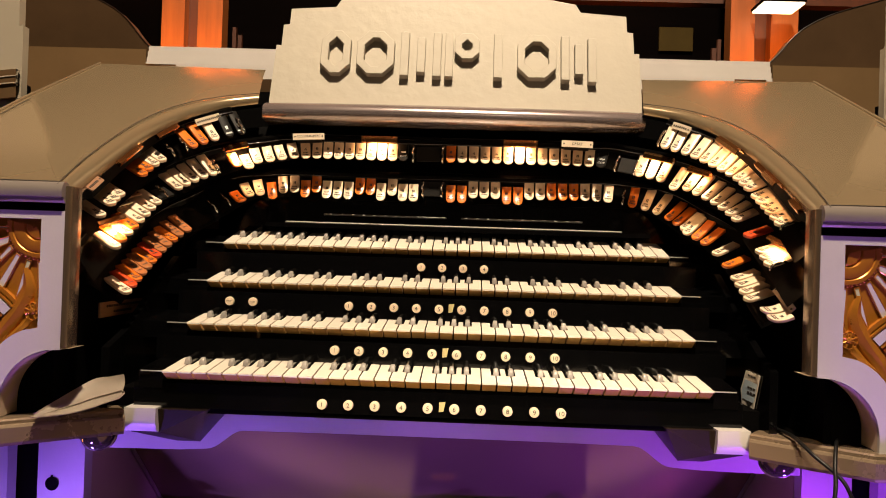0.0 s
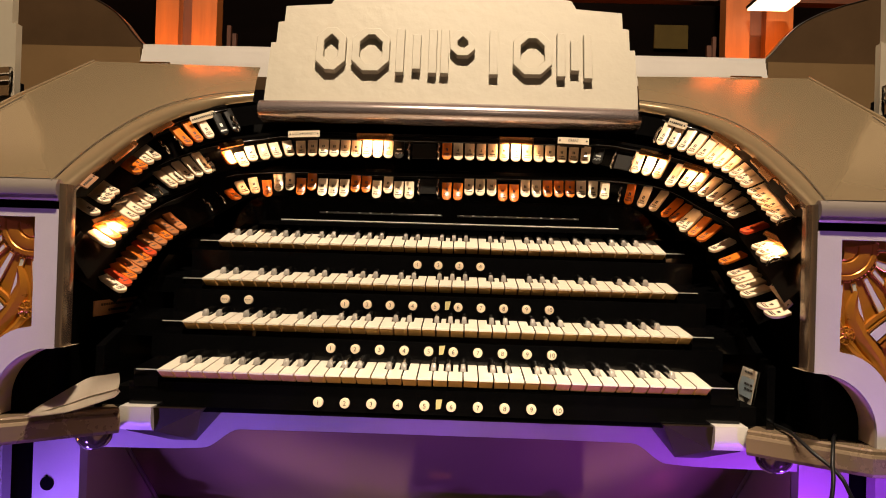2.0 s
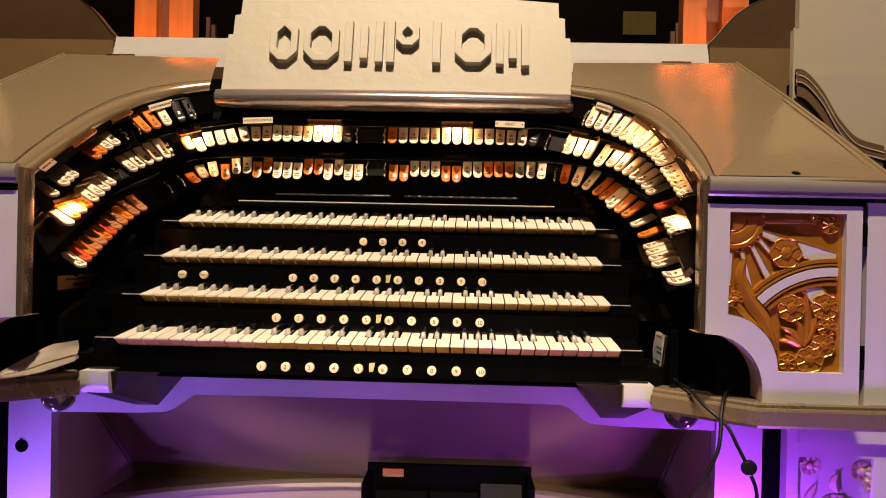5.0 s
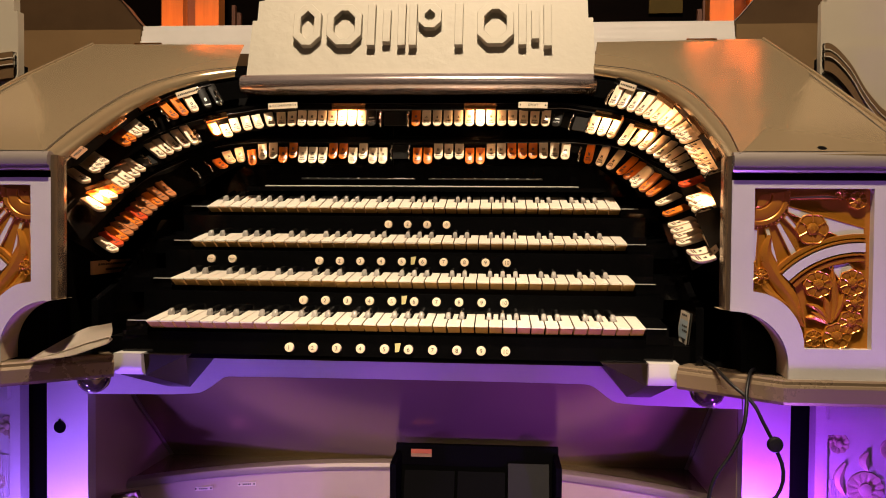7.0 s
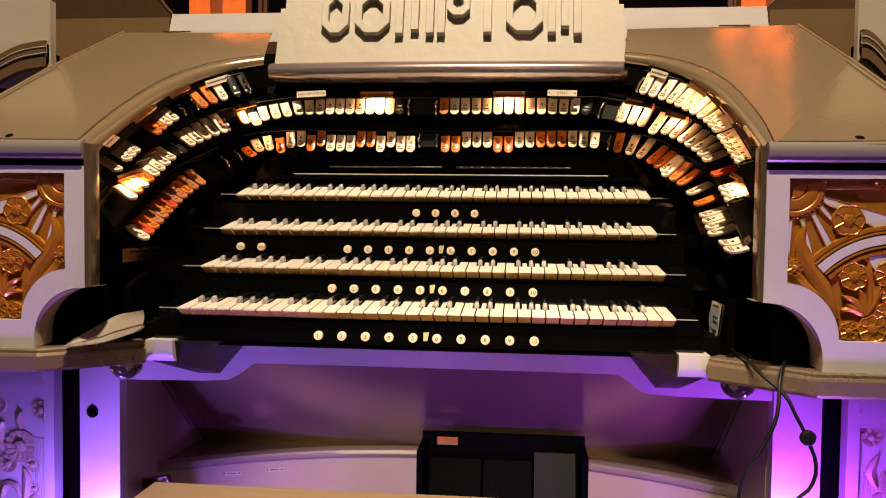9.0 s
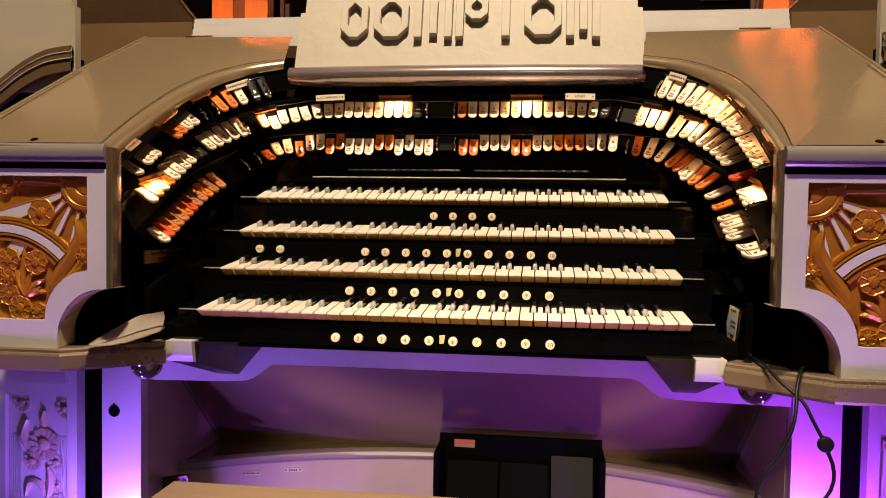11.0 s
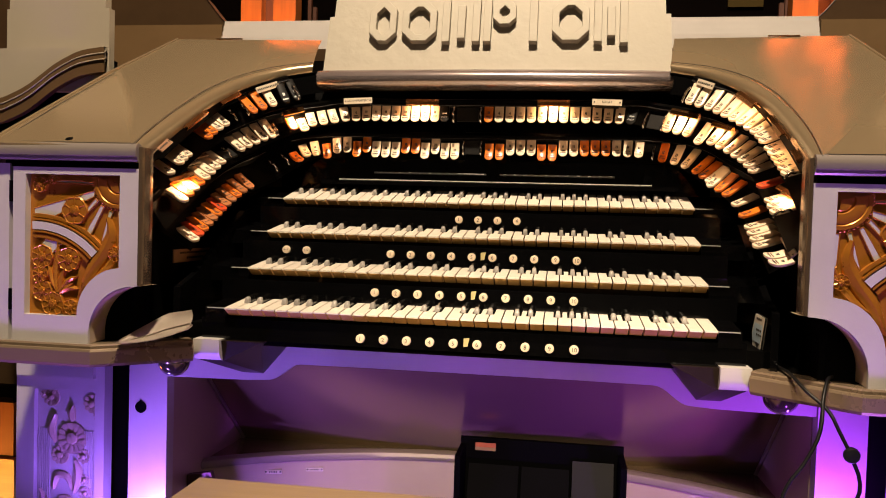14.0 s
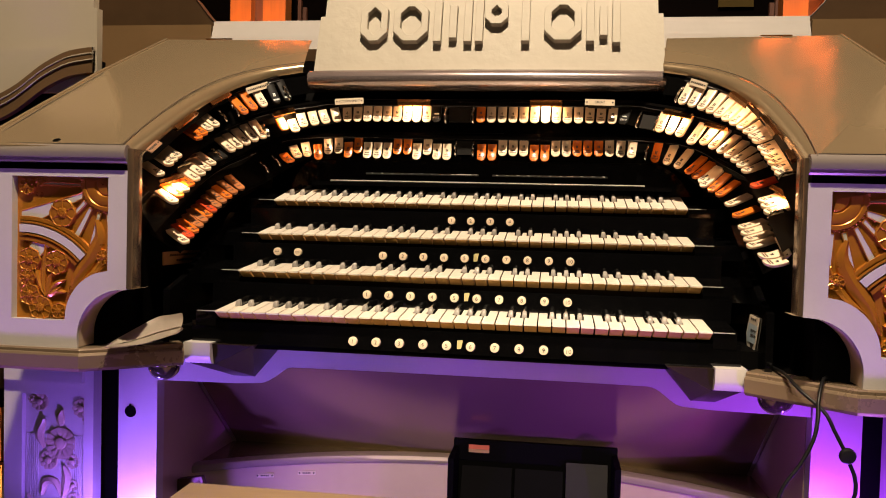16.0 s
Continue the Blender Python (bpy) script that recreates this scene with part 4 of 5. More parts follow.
def flank_run(row, s, y0, y1, letters, downs=""):
    """Tabs at even steps along the row between two plan depths on a flank."""
    path, n = ROWS[row], len(letters)
    i0, i1 = [min(range(len(path)), key=lambda k: abs(path[k].y - y) + (0 if path[k].x > 0.355 else 9)) for y in (y0, y1)]
    for k, c in enumerate(letters):
        i = round(i0 + (i1 - i0) * (k / (n - 1) if n > 1 else 0))
        set_tab(row, s, c, k < len(downs) and downs[k] == "v", y=path[i].y)


# middle rail, centre: two divisions
for x, letter, down in ((-0.3990, "O", False), (-0.3830, "W", True)):
    set_tab("middle", -1, letter, down, x=x)
centre_run("middle", -0.36506, 0.02127, "W2244WWWWWWWWC")
centre_run("middle", 0.0045, 0.0224, "O4444WWW2WWWWC")
flank_run("middle", 1, 0.3085, 0.288, "WWW")
flank_run("middle", 1, 0.268, 0.148, "WWWWWWWW", "v")
flank_run("middle", 1, 0.098, 0.098, "R")
flank_run("middle", 1, 0.050, 0.016, "www")
flank_run("middle", -1, 0.258, 0.198, "WWWWW")
flank_run("middle", -1, 0.143, 0.004, "WWWWOWOW")
# bottom rail
for x, letter, down in ((-0.4065, "O", True), (-0.3896, "W", False)):
    set_tab("bottom", -1, letter, down, x=x)
centre_run("bottom", -0.3716, 0.0217, "WOWWOOWWWOOWWWW", "-v--v-vvv--v-vv")
centre_run("bottom", 0.0060, 0.0222, "OOWWWOOWWOOOWWW", "vv---vv")
flank_run("bottom", 1, 0.3595, 0.335, "OWW")
flank_run("bottom", 1, 0.313, 0.224, "OOWWOO")
flank_run("bottom", 1, 0.190, 0.152, "WO")
flank_run("bottom", 1, 0.114, 0.056, "WWWW")
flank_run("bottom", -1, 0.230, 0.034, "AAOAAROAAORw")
# top rail
flank_run("top", 1, 0.254, 0.160, "848WWWWW")
flank_run("top", 1, 0.145, 0.116, "www")
flank_run("top", 1, 0.093, 0.017, "wwwwww")
flank_run("top", -1, 0.262, 0.249, "BB")
flank_run("top", -1, 0.234, 0.204, "WOO")
flank_run("top", -1, 0.151, 0.104, "WWOO")
flank_run("top", -1, 0.040, 0.014, "WWW")
flank_run("top", -1, -0.020, -0.020, "W")
# two effect tabs low on the right flank
for k in range(2):
    m = Matrix(((0.93, 0.0, 0.36), (0.0, 1, 0), (-0.36, 0, 0.93))).to_4x4()
    side, root = Vector((0.25, -0.86, -0.44)).normalized(), Vector((0.92, 0.10, 0.36)).normalized()
    side = (side - root * side.dot(root)).normalized()
    face = side.cross(root)
    m = Matrix((side, root, face)).transposed().to_4x4()
    m.translation = Vector((0.487 + 0.003 * k, -0.004 - 0.020 * k, 0.896 - 0.010 * k))
    link("stop_tab", TABS[("w", 0.037)], RAIL["bottom"], TAB_LABEL["w"], m)

# black curved faces behind the tabs, stepped row by row
def shifted(row, out, up, s, n=60):
    """A row's tips moved along the tab and square to it."""
    path = resample(ROWS[row], n)
    res = []
    for i, p in enumerate(path):
        t = (path[min(i + 1, n - 1)] - path[max(i - 1, 0)]).normalized()
        root, along, lean = tab_axes(t, s)
        face = along.cross(root)
        if face.y > 0:
            face = -face
        res.append(p + root * (out + (0.026 * lean if out > 0.02 else 0)) + face * up)
    return res


for row in ("bottom", "middle", "top"):
    for s in SIDES:
        curves = [shifted(row, o, u, s) for o, u in ((0.016, -0.030), (0.022, -0.012), (0.034, -0.005), (0.036, 0.006), (0.043, 0.009), (0.050, 0.005), (0.052, -0.014), (0.060, -0.03))]
        bm = bmesh.new()
        loft(bm, [[(s * p.x, p.y, p.z) for p in c] for c in curves])
        part("rail_face", bm, M_RAIL, RAIL[row], smooth=35)
    # thin tube added as the line of reflected light on each rail's edge
    for s in SIDES:
        bm = bmesh.new()
        edge = shifted(row, 0.0365, 0.0072, s)
        tube(bm, [Vector((s * p.x, p.y, p.z)) for p in edge], 0.0007, 6)
        part("rail_edge", bm, M_EDGE_GLINT, RAIL[row], smooth=60)
# dark boards that close the case behind the rails
for s in SIDES:
    bm = bmesh.new()
    a, b = shifted("bottom", 0.012, -0.035, s), shifted("middle", 0.03, -0.045, s)
    c = [Vector((p.x + 0.012 * min(1, p.x / 0.3), p.y + 0.012, p.z + 0.012)) for p in shifted("middle", 0.075, -0.03, s)]
    loft(bm, [[(s * p.x, p.y, p.z) for p in q] for q in (a, b, c)])
    part("jamb_board", bm, M_BLACK_MATT, CONSOLE, smooth=40)
    bm = bmesh.new()
    box(bm, min(s * 0.05, s * 0.38), max(s * 0.05, s * 0.38), 0.395, 0.405, 1.08, 1.26)
    part("rear_board", bm, M_BLACK_MATT, CONSOLE)


# ---------------------------------------------------------------- fittings along the rails
def fit_frame(row, s, y=None, x=None, out=0.0, up=0.0):
    tip, root, along = row_frame(row, y, abs(x) if x is not None else None, s)
    tip, root, along = [Vector((s * p.x, p.y, p.z)) for p in (tip, root, along)]
    if x is not None:
        tip.x = x
    along = along if s > 0 else -along
    face = along.cross(root)
    if face.y > 0:
        face = -face
    side = root.cross(face)
    m = Matrix((side, root, face)).transposed().to_4x4()
    m.translation = tip + root * out + face * up
    return m


def clip_mesh():
    """A bright twisted clip: a stem with two beads and a hooked foot."""
    bm = bmesh.new()
    path = smooth_path([(0, 0.036, 0.002), (0.0012, 0.028, 0.007), (-0.0010, 0.020, 0.006), (0.0012, 0.012, 0.009), (0, 0.004, 0.006), (0.0015, 0.0, 0.001)], 26)
    tube(bm, path, lambda f: 0.0014 + 0.0011 * abs(math.sin(f * 3 * math.pi)), 8)
    bmesh.ops.recalc_face_normals(bm, faces=bm.faces)
    mesh = bpy.data.meshes.new("clip")
    bm.to_mesh(mesh)
    bm.free()
    mesh.materials.append(M_CHROME)
    mesh.shade_smooth()
    return mesh


for row, s, x, y, wide in (("middle", -1, -0.040, None, 0.046), ("bottom", -1, -0.031, None, 0.034), ("middle", 1, 0.343, None, 0.038),
                           ("middle", -1, None, 0.170, 0.030)):
    bm = bmesh.new()
    box(bm, -wide / 2, wide / 2, 0.004, 0.033, -0.003, 0.0015)
    part("blank_plate", bm, M_DIVIDER, RAIL[row], "dark grey blank plate between two groups of tabs", bevel=0.001, m=fit_frame(row, s, y, x, 0.0, 0.0))
CLIP = clip_mesh()
for row, s, y, x in (("middle", -1, None, -0.428), ("middle", -1, None, -0.0695), ("middle", -1, None, -0.012), ("middle", 1, None, 0.322), ("middle", 1, 0.322, None),
                     ("bottom", -1, None, -0.437), ("bottom", -1, None, -0.050), ("bottom", -1, None, -0.0125), ("bottom", 1, None, 0.345),
                     ("bottom", -1, 0.312, None), ("top", -1, 0.275, None), ("top", -1, 0.190, None), ("top", -1, 0.168, None), ("middle", -1, 0.262, None),
                     ("middle", -1, 0.165, None), ("top", 1, 0.260, None), ("middle", 1, 0.000, None), ("top", 1, 0.002, None)):
    link("clip", CLIP, RAIL[row], "polished chrome clip at the end of a group", fit_frame(row, s, y, x, 0.0, 0.004))


def plate(row, s, words, length, y=None, x=None, out=0.052, up=0.012, mat=None, m=None):
    m = m or fit_frame(row, s, y, x, out, up)
    ob = link("name_plate", None, CONSOLE, "small engraved ivory name plate", m)
    bm = bmesh.new()
    box(bm, -length / 2, length / 2, -0.0062, 0.0062, 0.0, 0.0022)
    part("plate_body", bm, mat or M_PLATE, ob, bevel=0.0006, segments=1)
    if up > 0.02:
        bm = bmesh.new()
        box(bm, -length * 0.4, length * 0.4, -0.005, 0.001, -0.034, -0.0005)
        part("plate_stand", bm, M_RAIL, ob)
    for q in (-1, 1):
        bm = bmesh.new()
        lathe(bm, [(0.0017, 0.0023), (0.0014, 0.0032), (0.0004, 0.0034)], lambda u, v, d: (u + q * (length / 2 - 0.004), v, d), 8)
        part("screw", bm, M_INK, ob)
    if words:
        t = text_mesh(words, 0.0066)
        t.materials.clear()
        t.materials.append(M_INK)
        wide = max(v.co.x for v in t.vertices) - min(v.co.x for v in t.vertices)
        t.transform(Matrix.Diagonal((min(1, (length - 0.014) / wide), 1, 1, 1)))
        link("lettering", t, ob, m=pose(0, 0, 0.0025))
    else:
        bm = bmesh.new()
        n = int((length - 0.014) / 0.004)
        for k in range(n):
            u = -length / 2 + 0.007 + 0.004 * k
            box(bm, u, u + 0.0027, -0.0018, 0.0018, 0.0021, 0.0026)
        part("marks", bm, M_INK, ob)


plate("middle", -1, "ACCOMPANIMENT", 0.060, x=-0.272, out=0.039, up=0.031)
plate("middle", 1, "GREAT", 0.059, x=0.247, out=0.039, up=0.031)
plate("middle", -1, "", 0.036, y=0.110, out=0.052, mat=M_PLATE_DIM)
# plate on the lowest part of the right flank, read from its front end
run = Vector((0.0, -0.91, -0.41)).normalized()
face = Vector((-0.75, -0.55, 0.36))
face = (face - run * face.dot(run)).normalized()
m = Matrix((run, face.cross(run), face)).transposed().to_4x4()
m.translation = (0.528, 0.014, 0.922)
plate("bottom", 1, "EFFECTS", 0.074, m=m)
plate("middle", -1, "", 0.046, y=0.075, out=0.056)


def lip_frame(s, y, inward):
    """Under the arch moulding's lip at plan y: along it, outwards, and towards the player."""
    i = min(range(1, 29), key=lambda k: abs(LIP[k].y - y))
    run = (LIP[i + 1] - LIP[i - 1]).normalized()
    run, out = [Vector((s * p.x, p.y, p.z)) for p in (run, CREASE[i] - LIP[i])]
    face = Vector((-s * 0.25, -1.0, -0.05))
    face = (face - run * face.dot(run)).normalized()
    side = run if s < 0 else -run
    root = face.cross(side)
    if root.dot(out) < 0:
        side, root = -side, -root
    m = Matrix((side, root, face)).transposed().to_4x4()
    m.translation = Vector((s * LIP[i].x, LIP[i].y, LIP[i].z)) - root * inward + face * 0.004
    return m


def tab_lamp(row, s, length, y=None, x=None, power=0.30, out=0.041, up=0.009, m=None):
    """A hooded strip lamp that shines on the tabs under it."""
    m = m or fit_frame(row, s, y, x, out, up)
    ob = link("tab_lamp", None, CONSOLE, "lit strip lamp with a brass hood over the tabs", m)
    bm = bmesh.new()
    prof = [(0.006, -0.004), (0.008, 0.004), (0.006, 0.010), (0.000, 0.013), (-0.006, 0.0105), (-0.007, 0.008), (-0.001, 0.011), (0.004, 0.008), (0.0055, 0.003), (0.004, -0.004)]
    loft(bm, [[(u, v, d) for v, d in prof] for u in (-length / 2, length / 2)], closed=True, caps=True)
    part("hood", bm, M_BRASS, ob, smooth=30)
    bm = bmesh.new()
    tube(bm, [Vector((-length * 0.30, 0.0028, 0.0055)), Vector((0, 0.0028, 0.0055)), Vector((length * 0.30, 0.0028, 0.0055))], 0.0016, 8)
    part("bulb", bm, M_BULB, ob)
    data = bpy.data.lights.new("tab_glow", "AREA")
    data.energy, data.color, data.shape, data.size, data.size_y = power, (1.0, 0.50, 0.21), "RECTANGLE", length * 0.42, 0.004
    g = new("tab_glow", data)
    g.parent = ob
    g.matrix_basis = look((0, -0.004, 0.0045), (0, -0.020, -0.008))


plate("top", -1, "", 0.060, m=lip_frame(-1, 0.242, 0.013))
plate("top", -1, "", 0.040, m=lip_frame(-1, -0.036, 0.004), mat=M_PLATE_DIM)
plate("top", 1, "", 0.038, m=lip_frame(1, 0.253, 0.011) @ pose(0, 0, 0.009))
tab_lamp("middle", -1, 0.070, x=-0.136)
tab_lamp("middle", 1, 0.066, x=0.139)
tab_lamp("middle", 1, 0.058, y=0.296)
tab_lamp("middle", -1, 0.046, x=-0.392)
tab_lamp("top", 1, 0.064, power=0.10, m=lip_frame(1, 0.172, 0.008))
tab_lamp("top", 1, 0.044, power=0.09, m=lip_frame(1, 0.030, 0.006))
tab_lamp("middle", 1, 0.050, y=0.034, power=0.12)
tab_lamp("middle", -1, 0.050, y=0.030, power=0.36)
tab_lamp("middle", 1, 0.045, y=0.248, power=0.12)
for s, y, length, inward in ((-1, 0.070, 0.078, 0.004), (-1, 0.168, 0.060, 0.006), (1, 0.085, 0.040, 0.003), (1, -0.035, 0.036, 0.004)):
    ob = link("tab_lamp", None, CONSOLE, "unlit strip lamp with a brass hood", lip_frame(s, y, inward))
    bm = bmesh.new()
    prof = [(0.0035, -0.004), (0.0045, 0.000), (0.0035, 0.003), (-0.0035, 0.0035), (-0.0045, 0.002), (-0.0045, -0.004)]
    loft(bm, [[(u, v, d) for v, d in prof] for u in (-length / 2, length / 2)], closed=True, caps=True)
    part("hood", bm, M_BRASS, ob, smooth=30)

# ---------------------------------------------------------------- glass domes under the shelf
for s in SIDES:
    dome = link("dome_lamp", None, CONSOLE, "mirrored glass half-dome under the shelf")
    dome.location = (s * 0.530, 0.030, 0.6845)
    bm = bmesh.new()
    lathe(bm, [(0.032, 0.0), (0.032, 0.007), (0.0300, 0.010)], lambda u, v, d: (u, v, -d), 28)
    part("collar", bm, M_CHROME, dome, smooth=40)
    bm = bmesh.new()
    lathe(bm, [(0.029 * math.cos(a), 0.009 + 0.029 * math.sin(a)) for a in (math.pi / 2 * k / 10 for k in range(10))] + [(0.0004, 0.038)], lambda u, v, d: (u, v, -d), 28)
    part("glass", bm, M_GLASS, dome, smooth=60)

# ---------------------------------------------------------------- carved pedestals below the doors
def pedestal(s):
    ob = link("pedestal", None, CONSOLE, "silver pedestal board with a carved flower panel")
    Y = 0.205

    def put(u, v, d):
        """The carving is the same way round on both pedestals."""
        return (-u if s < 0 else 1.728 - u, Y + 0.0125 - (0.0125 - d) * 0.6, v)

    bm = bmesh.new()
    outer = [(0.776, 0.02), (0.980, 0.02), (0.980, 0.634), (0.964, 0.648), (0.792, 0.648), (0.776, 0.634)]
    inner = [(0.798, 0.10), (0.938, 0.10), (0.938, 0.560), (0.936, 0.562), (0.800, 0.562), (0.798, 0.560)]
    lay = [[bm.verts.new((s * u, Y + d, v)) for u, v in p] for p, d in ((outer, 0.030), (outer, 0.0), (inner, 0.0), (inner, 0.014))]
    for a, b in zip(lay, lay[1:]):
        for i in range(6):
            bm.faces.new((a[i], a[(i + 1) % 6], b[(i + 1) % 6], b[i]))
    bm.faces.new(lay[0])
    part("frame", bm, M_SILVER, ob, smooth=30)
    bm = bmesh.new()
    box(bm, *sorted((s * 0.795, s * 0.972)), Y - 0.012, Y - 0.0005, 0.592, 0.632)
    part("top_rail", bm, M_SILVER, ob, bevel=0.005)
    bm = bmesh.new()
    prism(bm, inner, 0.012, 0.0135, lambda u, v, d: (s * u, Y + d, v))
    part("back_panel", bm, M_SILVER, ob)
    for k in range(7):
        for u0 in (0.8010, 0.9085):
            bm = bmesh.new()
            x = s * (u0 + k * 0.0042)
            box(bm, x - 0.001, x + 0.001, Y + 0.0095, Y + 0.0115, 0.11, 0.475)
            part("reed", bm, M_SILVER, ob)

    def flower(u, v, r, petals=12):
        bm = bmesh.new()
        for k in range(petals):
            a, w = 2 * math.pi * k / petals, math.pi / petals * 0.90
            pts = [(0.34, 0, 0.0085), (0.60, -w * 0.92, 0.0075), (0.88, -w * 0.92, 0.0050), (0.97, -w * 0.5, 0.0042), (1.0, 0, 0.0040), (0.97, w * 0.5, 0.0042), (0.88, w * 0.92, 0.0050), (0.60, w * 0.92, 0.0075)]
            ring = [bm.verts.new(put(u + r * q * math.cos(a + b), v + r * q * math.sin(a + b), d)) for q, b, d in pts]
            mid = bm.verts.new(put(u + r * 0.7 * math.cos(a), v + r * 0.7 * math.sin(a), 0.0040))
            for i in range(8):
                bm.faces.new((ring[i], ring[(i + 1) % 8], mid))
        lathe(bm, [(r * 1.04, 0.0125), (r * 0.97, 0.0088), (r * 0.3, 0.0088)], lambda x, y, d: put(u + x, v + y, d), 24)
        lathe(bm, [(r * 0.38, 0.0070), (r * 0.36, 0.000), (r * 0.22, -0.003), (r * 0.03, -0.0035)], lambda x, y, d: put(u + x, v + y, d), 14)
        part("flower", bm, M_GOLD_PALE, ob, smooth=30)

    def leaf(points, width):
        bm = bmesh.new()
        path = smooth_path([(u, v, 0) for u, v in points], 12)
        rows = [[], [], [], [], []]
        for i, p in enumerate(path):
            t = (path[min(i + 1, 11)] - path[max(i - 1, 0)]).normalized()
            w = width * math.sin(math.pi * (0.05 + 0.93 * i / 11)) ** 0.8
            for j, (q, e) in enumerate(((-1, 0.0125), (-0.8, 0.004), (0, -0.002), (0.8, 0.004), (1, 0.0125))):
                rows[j].append(put(p.x - t.y * w * q, p.y + t.x * w * q, e))
        loft(bm, rows)
        part("leaf", bm, M_GOLD_PALE, ob, smooth=25)

    for u, v, r, p in ((0.905, 0.5435, 0.019, 9), (0.9215, 0.549, 0.009, 6), (0.809, 0.535, 0.020, 9), (0.797, 0.517, 0.011, 8), (0.796, 0.503, 0.008, 6),
                       (0.8555, 0.458, 0.034, 13), (0.883, 0.420, 0.020, 10), (0.828, 0.420, 0.0155, 8), (0.825, 0.370, 0.012, 8), (0.8225, 0.340, 0.0155, 8),
                       (0.831, 0.310, 0.0155, 8), (0.872, 0.310, 0.025, 11), (0.920, 0.320, 0.012, 8)):
        flower(u, v, r, p)
    for pts, w in (([(0.893, 0.508), (0.905, 0.475), (0.893, 0.446)], 0.010), ([(0.853, 0.494), (0.858, 0.512), (0.853, 0.529)], 0.010),
                   ([(0.847, 0.411), (0.841, 0.384), (0.848, 0.338)], 0.011), ([(0.896, 0.345), (0.890, 0.374), (0.867, 0.374), (0.853, 0.347)], 0.009),
                   ([(0.928, 0.345), (0.922, 0.325), (0.930, 0.300)], 0.006)):
        leaf(pts, w)


for s in SIDES:
    pedestal(s)
# round hole with a slot in the left leg board
bm = bmesh.new()
lathe(bm, [(0.0125, 0.0), (0.0125, 0.0012), (0.0005, 0.0012)], lambda u, v, d: (-0.693 + u, 0.2048 - d, 0.538 + v), 24)
box(bm, -0.6955, -0.6915, 0.2035, 0.2045, 0.549, 0.5535)
part("lock_hole", bm, M_BLACK_MATT, CONSOLE, "round black lock hole")

# ---------------------------------------------------------------- surround behind the console
for s in SIDES:
    mx = mirror_x(s)
    wing = thing("surround_wing", "cream stepped surround panel with a dark wave moulding behind the console", "organ surround", group="surround wings")
    bm = bmesh.new()
    if s < 0:
        wave = [(0.797, 1.284), (0.81, 1.283), (0.851, 1.276), (0.885, 1.262), (0.917, 1.244), (0.969, 1.207), (1.01, 1.186), (1.05, 1.173), (1.12, 1.165), (1.30, 1.165)]
    else:
        wave = [(0.785, 1.289), (0.794, 1.288), (0.806, 1.280), (0.822, 1.263), (0.837, 1.243), (0.853, 1.215), (0.870, 1.190), (0.900, 1.160), (0.95, 1.145), (1.30, 1.140)]
    x0 = wave[0][0]
    prism(bm, [(s * u, v) for u, v in ((x0, 1.20), (1.036, 1.20), (1.036, 1.375), (1.03, 1.375), (1.03, 1.50), (x0 + 0.008, 1.50), (x0 + 0.008, 1.375), (x0, 1.375))], 0.237, 0.257, xz)
    part("panel", bm, M_WING, wing, bevel=0.002)
    # strip added to show the edge highlight as a shape
    bm = bmesh.new()
    box(bm, min(s * (x0 - 0.0035), s * (x0 - 0.0003)), max(s * (x0 - 0.0035), s * (x0 - 0.0003)), 0.2315, 0.2366, 1.20, 1.376)
    part("panel_edge", bm, M_WING, wing, "thin pale strip standing in for the highlight on the panel's edge", bevel=0.001)
    bm = bmesh.new()
    prism(bm, [(s * u, v) for u, v in wave] + [(s * 1.30, 1.288), (s * x0, 1.2895)], 0.226, 0.2365, xz)
    part("wave_panel", bm, M_WING, wing)
    def ribbon(top, low, y):
        mesh = bmesh.new()
        line = smooth_path([(u, 0, v) for u, v in wave[:-1]], 40)
        loft(mesh, [[mx(p.x, q, p.z + o) for p in line] for o, q in ((top, 0.2365), (top, y), (low, y), (low, 0.2365))])
        return mesh

    part("wave_backing", ribbon(0.004, -0.024, 0.2245), M_WING, wing, smooth=40)
    for top, low, y in ((0.006, -0.005, 0.219), (-0.0085, -0.019, 0.219), (-0.0205, -0.046, 0.221)):
        part("wave_moulding", ribbon(top, low, y), M_WAVE, wing, smooth=40)
    for off in (-0.0068, -0.0198):
        bm = bmesh.new()
        tube(bm, smooth_path([mx(u, 0.2185, v + off) for u, v in wave[:-1]], 40), 0.0015, 6)
        part("wave_bead", bm, M_WING, wing, smooth=50)
    bm = bmesh.new()
    prism(bm, [(s * u, v - 0.016) for u, v in wave] + [(s * 1.30, 0.9), (s * x0, 0.9)], 0.2575, 0.27, xz)
    part("lower_board", bm, M_BLACK_MATT, wing)
    # curved bronze shoulder further back
    sh = thing("rear_shoulder", "curved dark bronze shoulder panel rising behind the console", "organ surround", group="rear shoulders")
    bm = bmesh.new()
    curve = [(0.768, 1.472), (0.79, 1.495), (0.82, 1.532), (0.85, 1.560), (0.90, 1.588), (0.95, 1.607), (1.00, 1.622), (1.10, 1.65), (1.30, 1.68), (1.60, 1.70)]
    prism(bm, [(s * u, v) for u, v in curve] + [(s * 1.60, 0.0), (s * 0.768, 0.0)], 0.745, 0.785, xz)
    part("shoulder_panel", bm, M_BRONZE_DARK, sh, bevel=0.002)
    bm = bmesh.new()
    box(bm, min(s * 0.7695, s * 1.30), max(s * 0.7695, s * 1.30), 0.728, 0.7425, 1.00, 1.462)
    part("shoulder_base", bm, M_SHOULDER, sh, "lighter brown bronze base band", bevel=0.002)
    bm = bmesh.new()
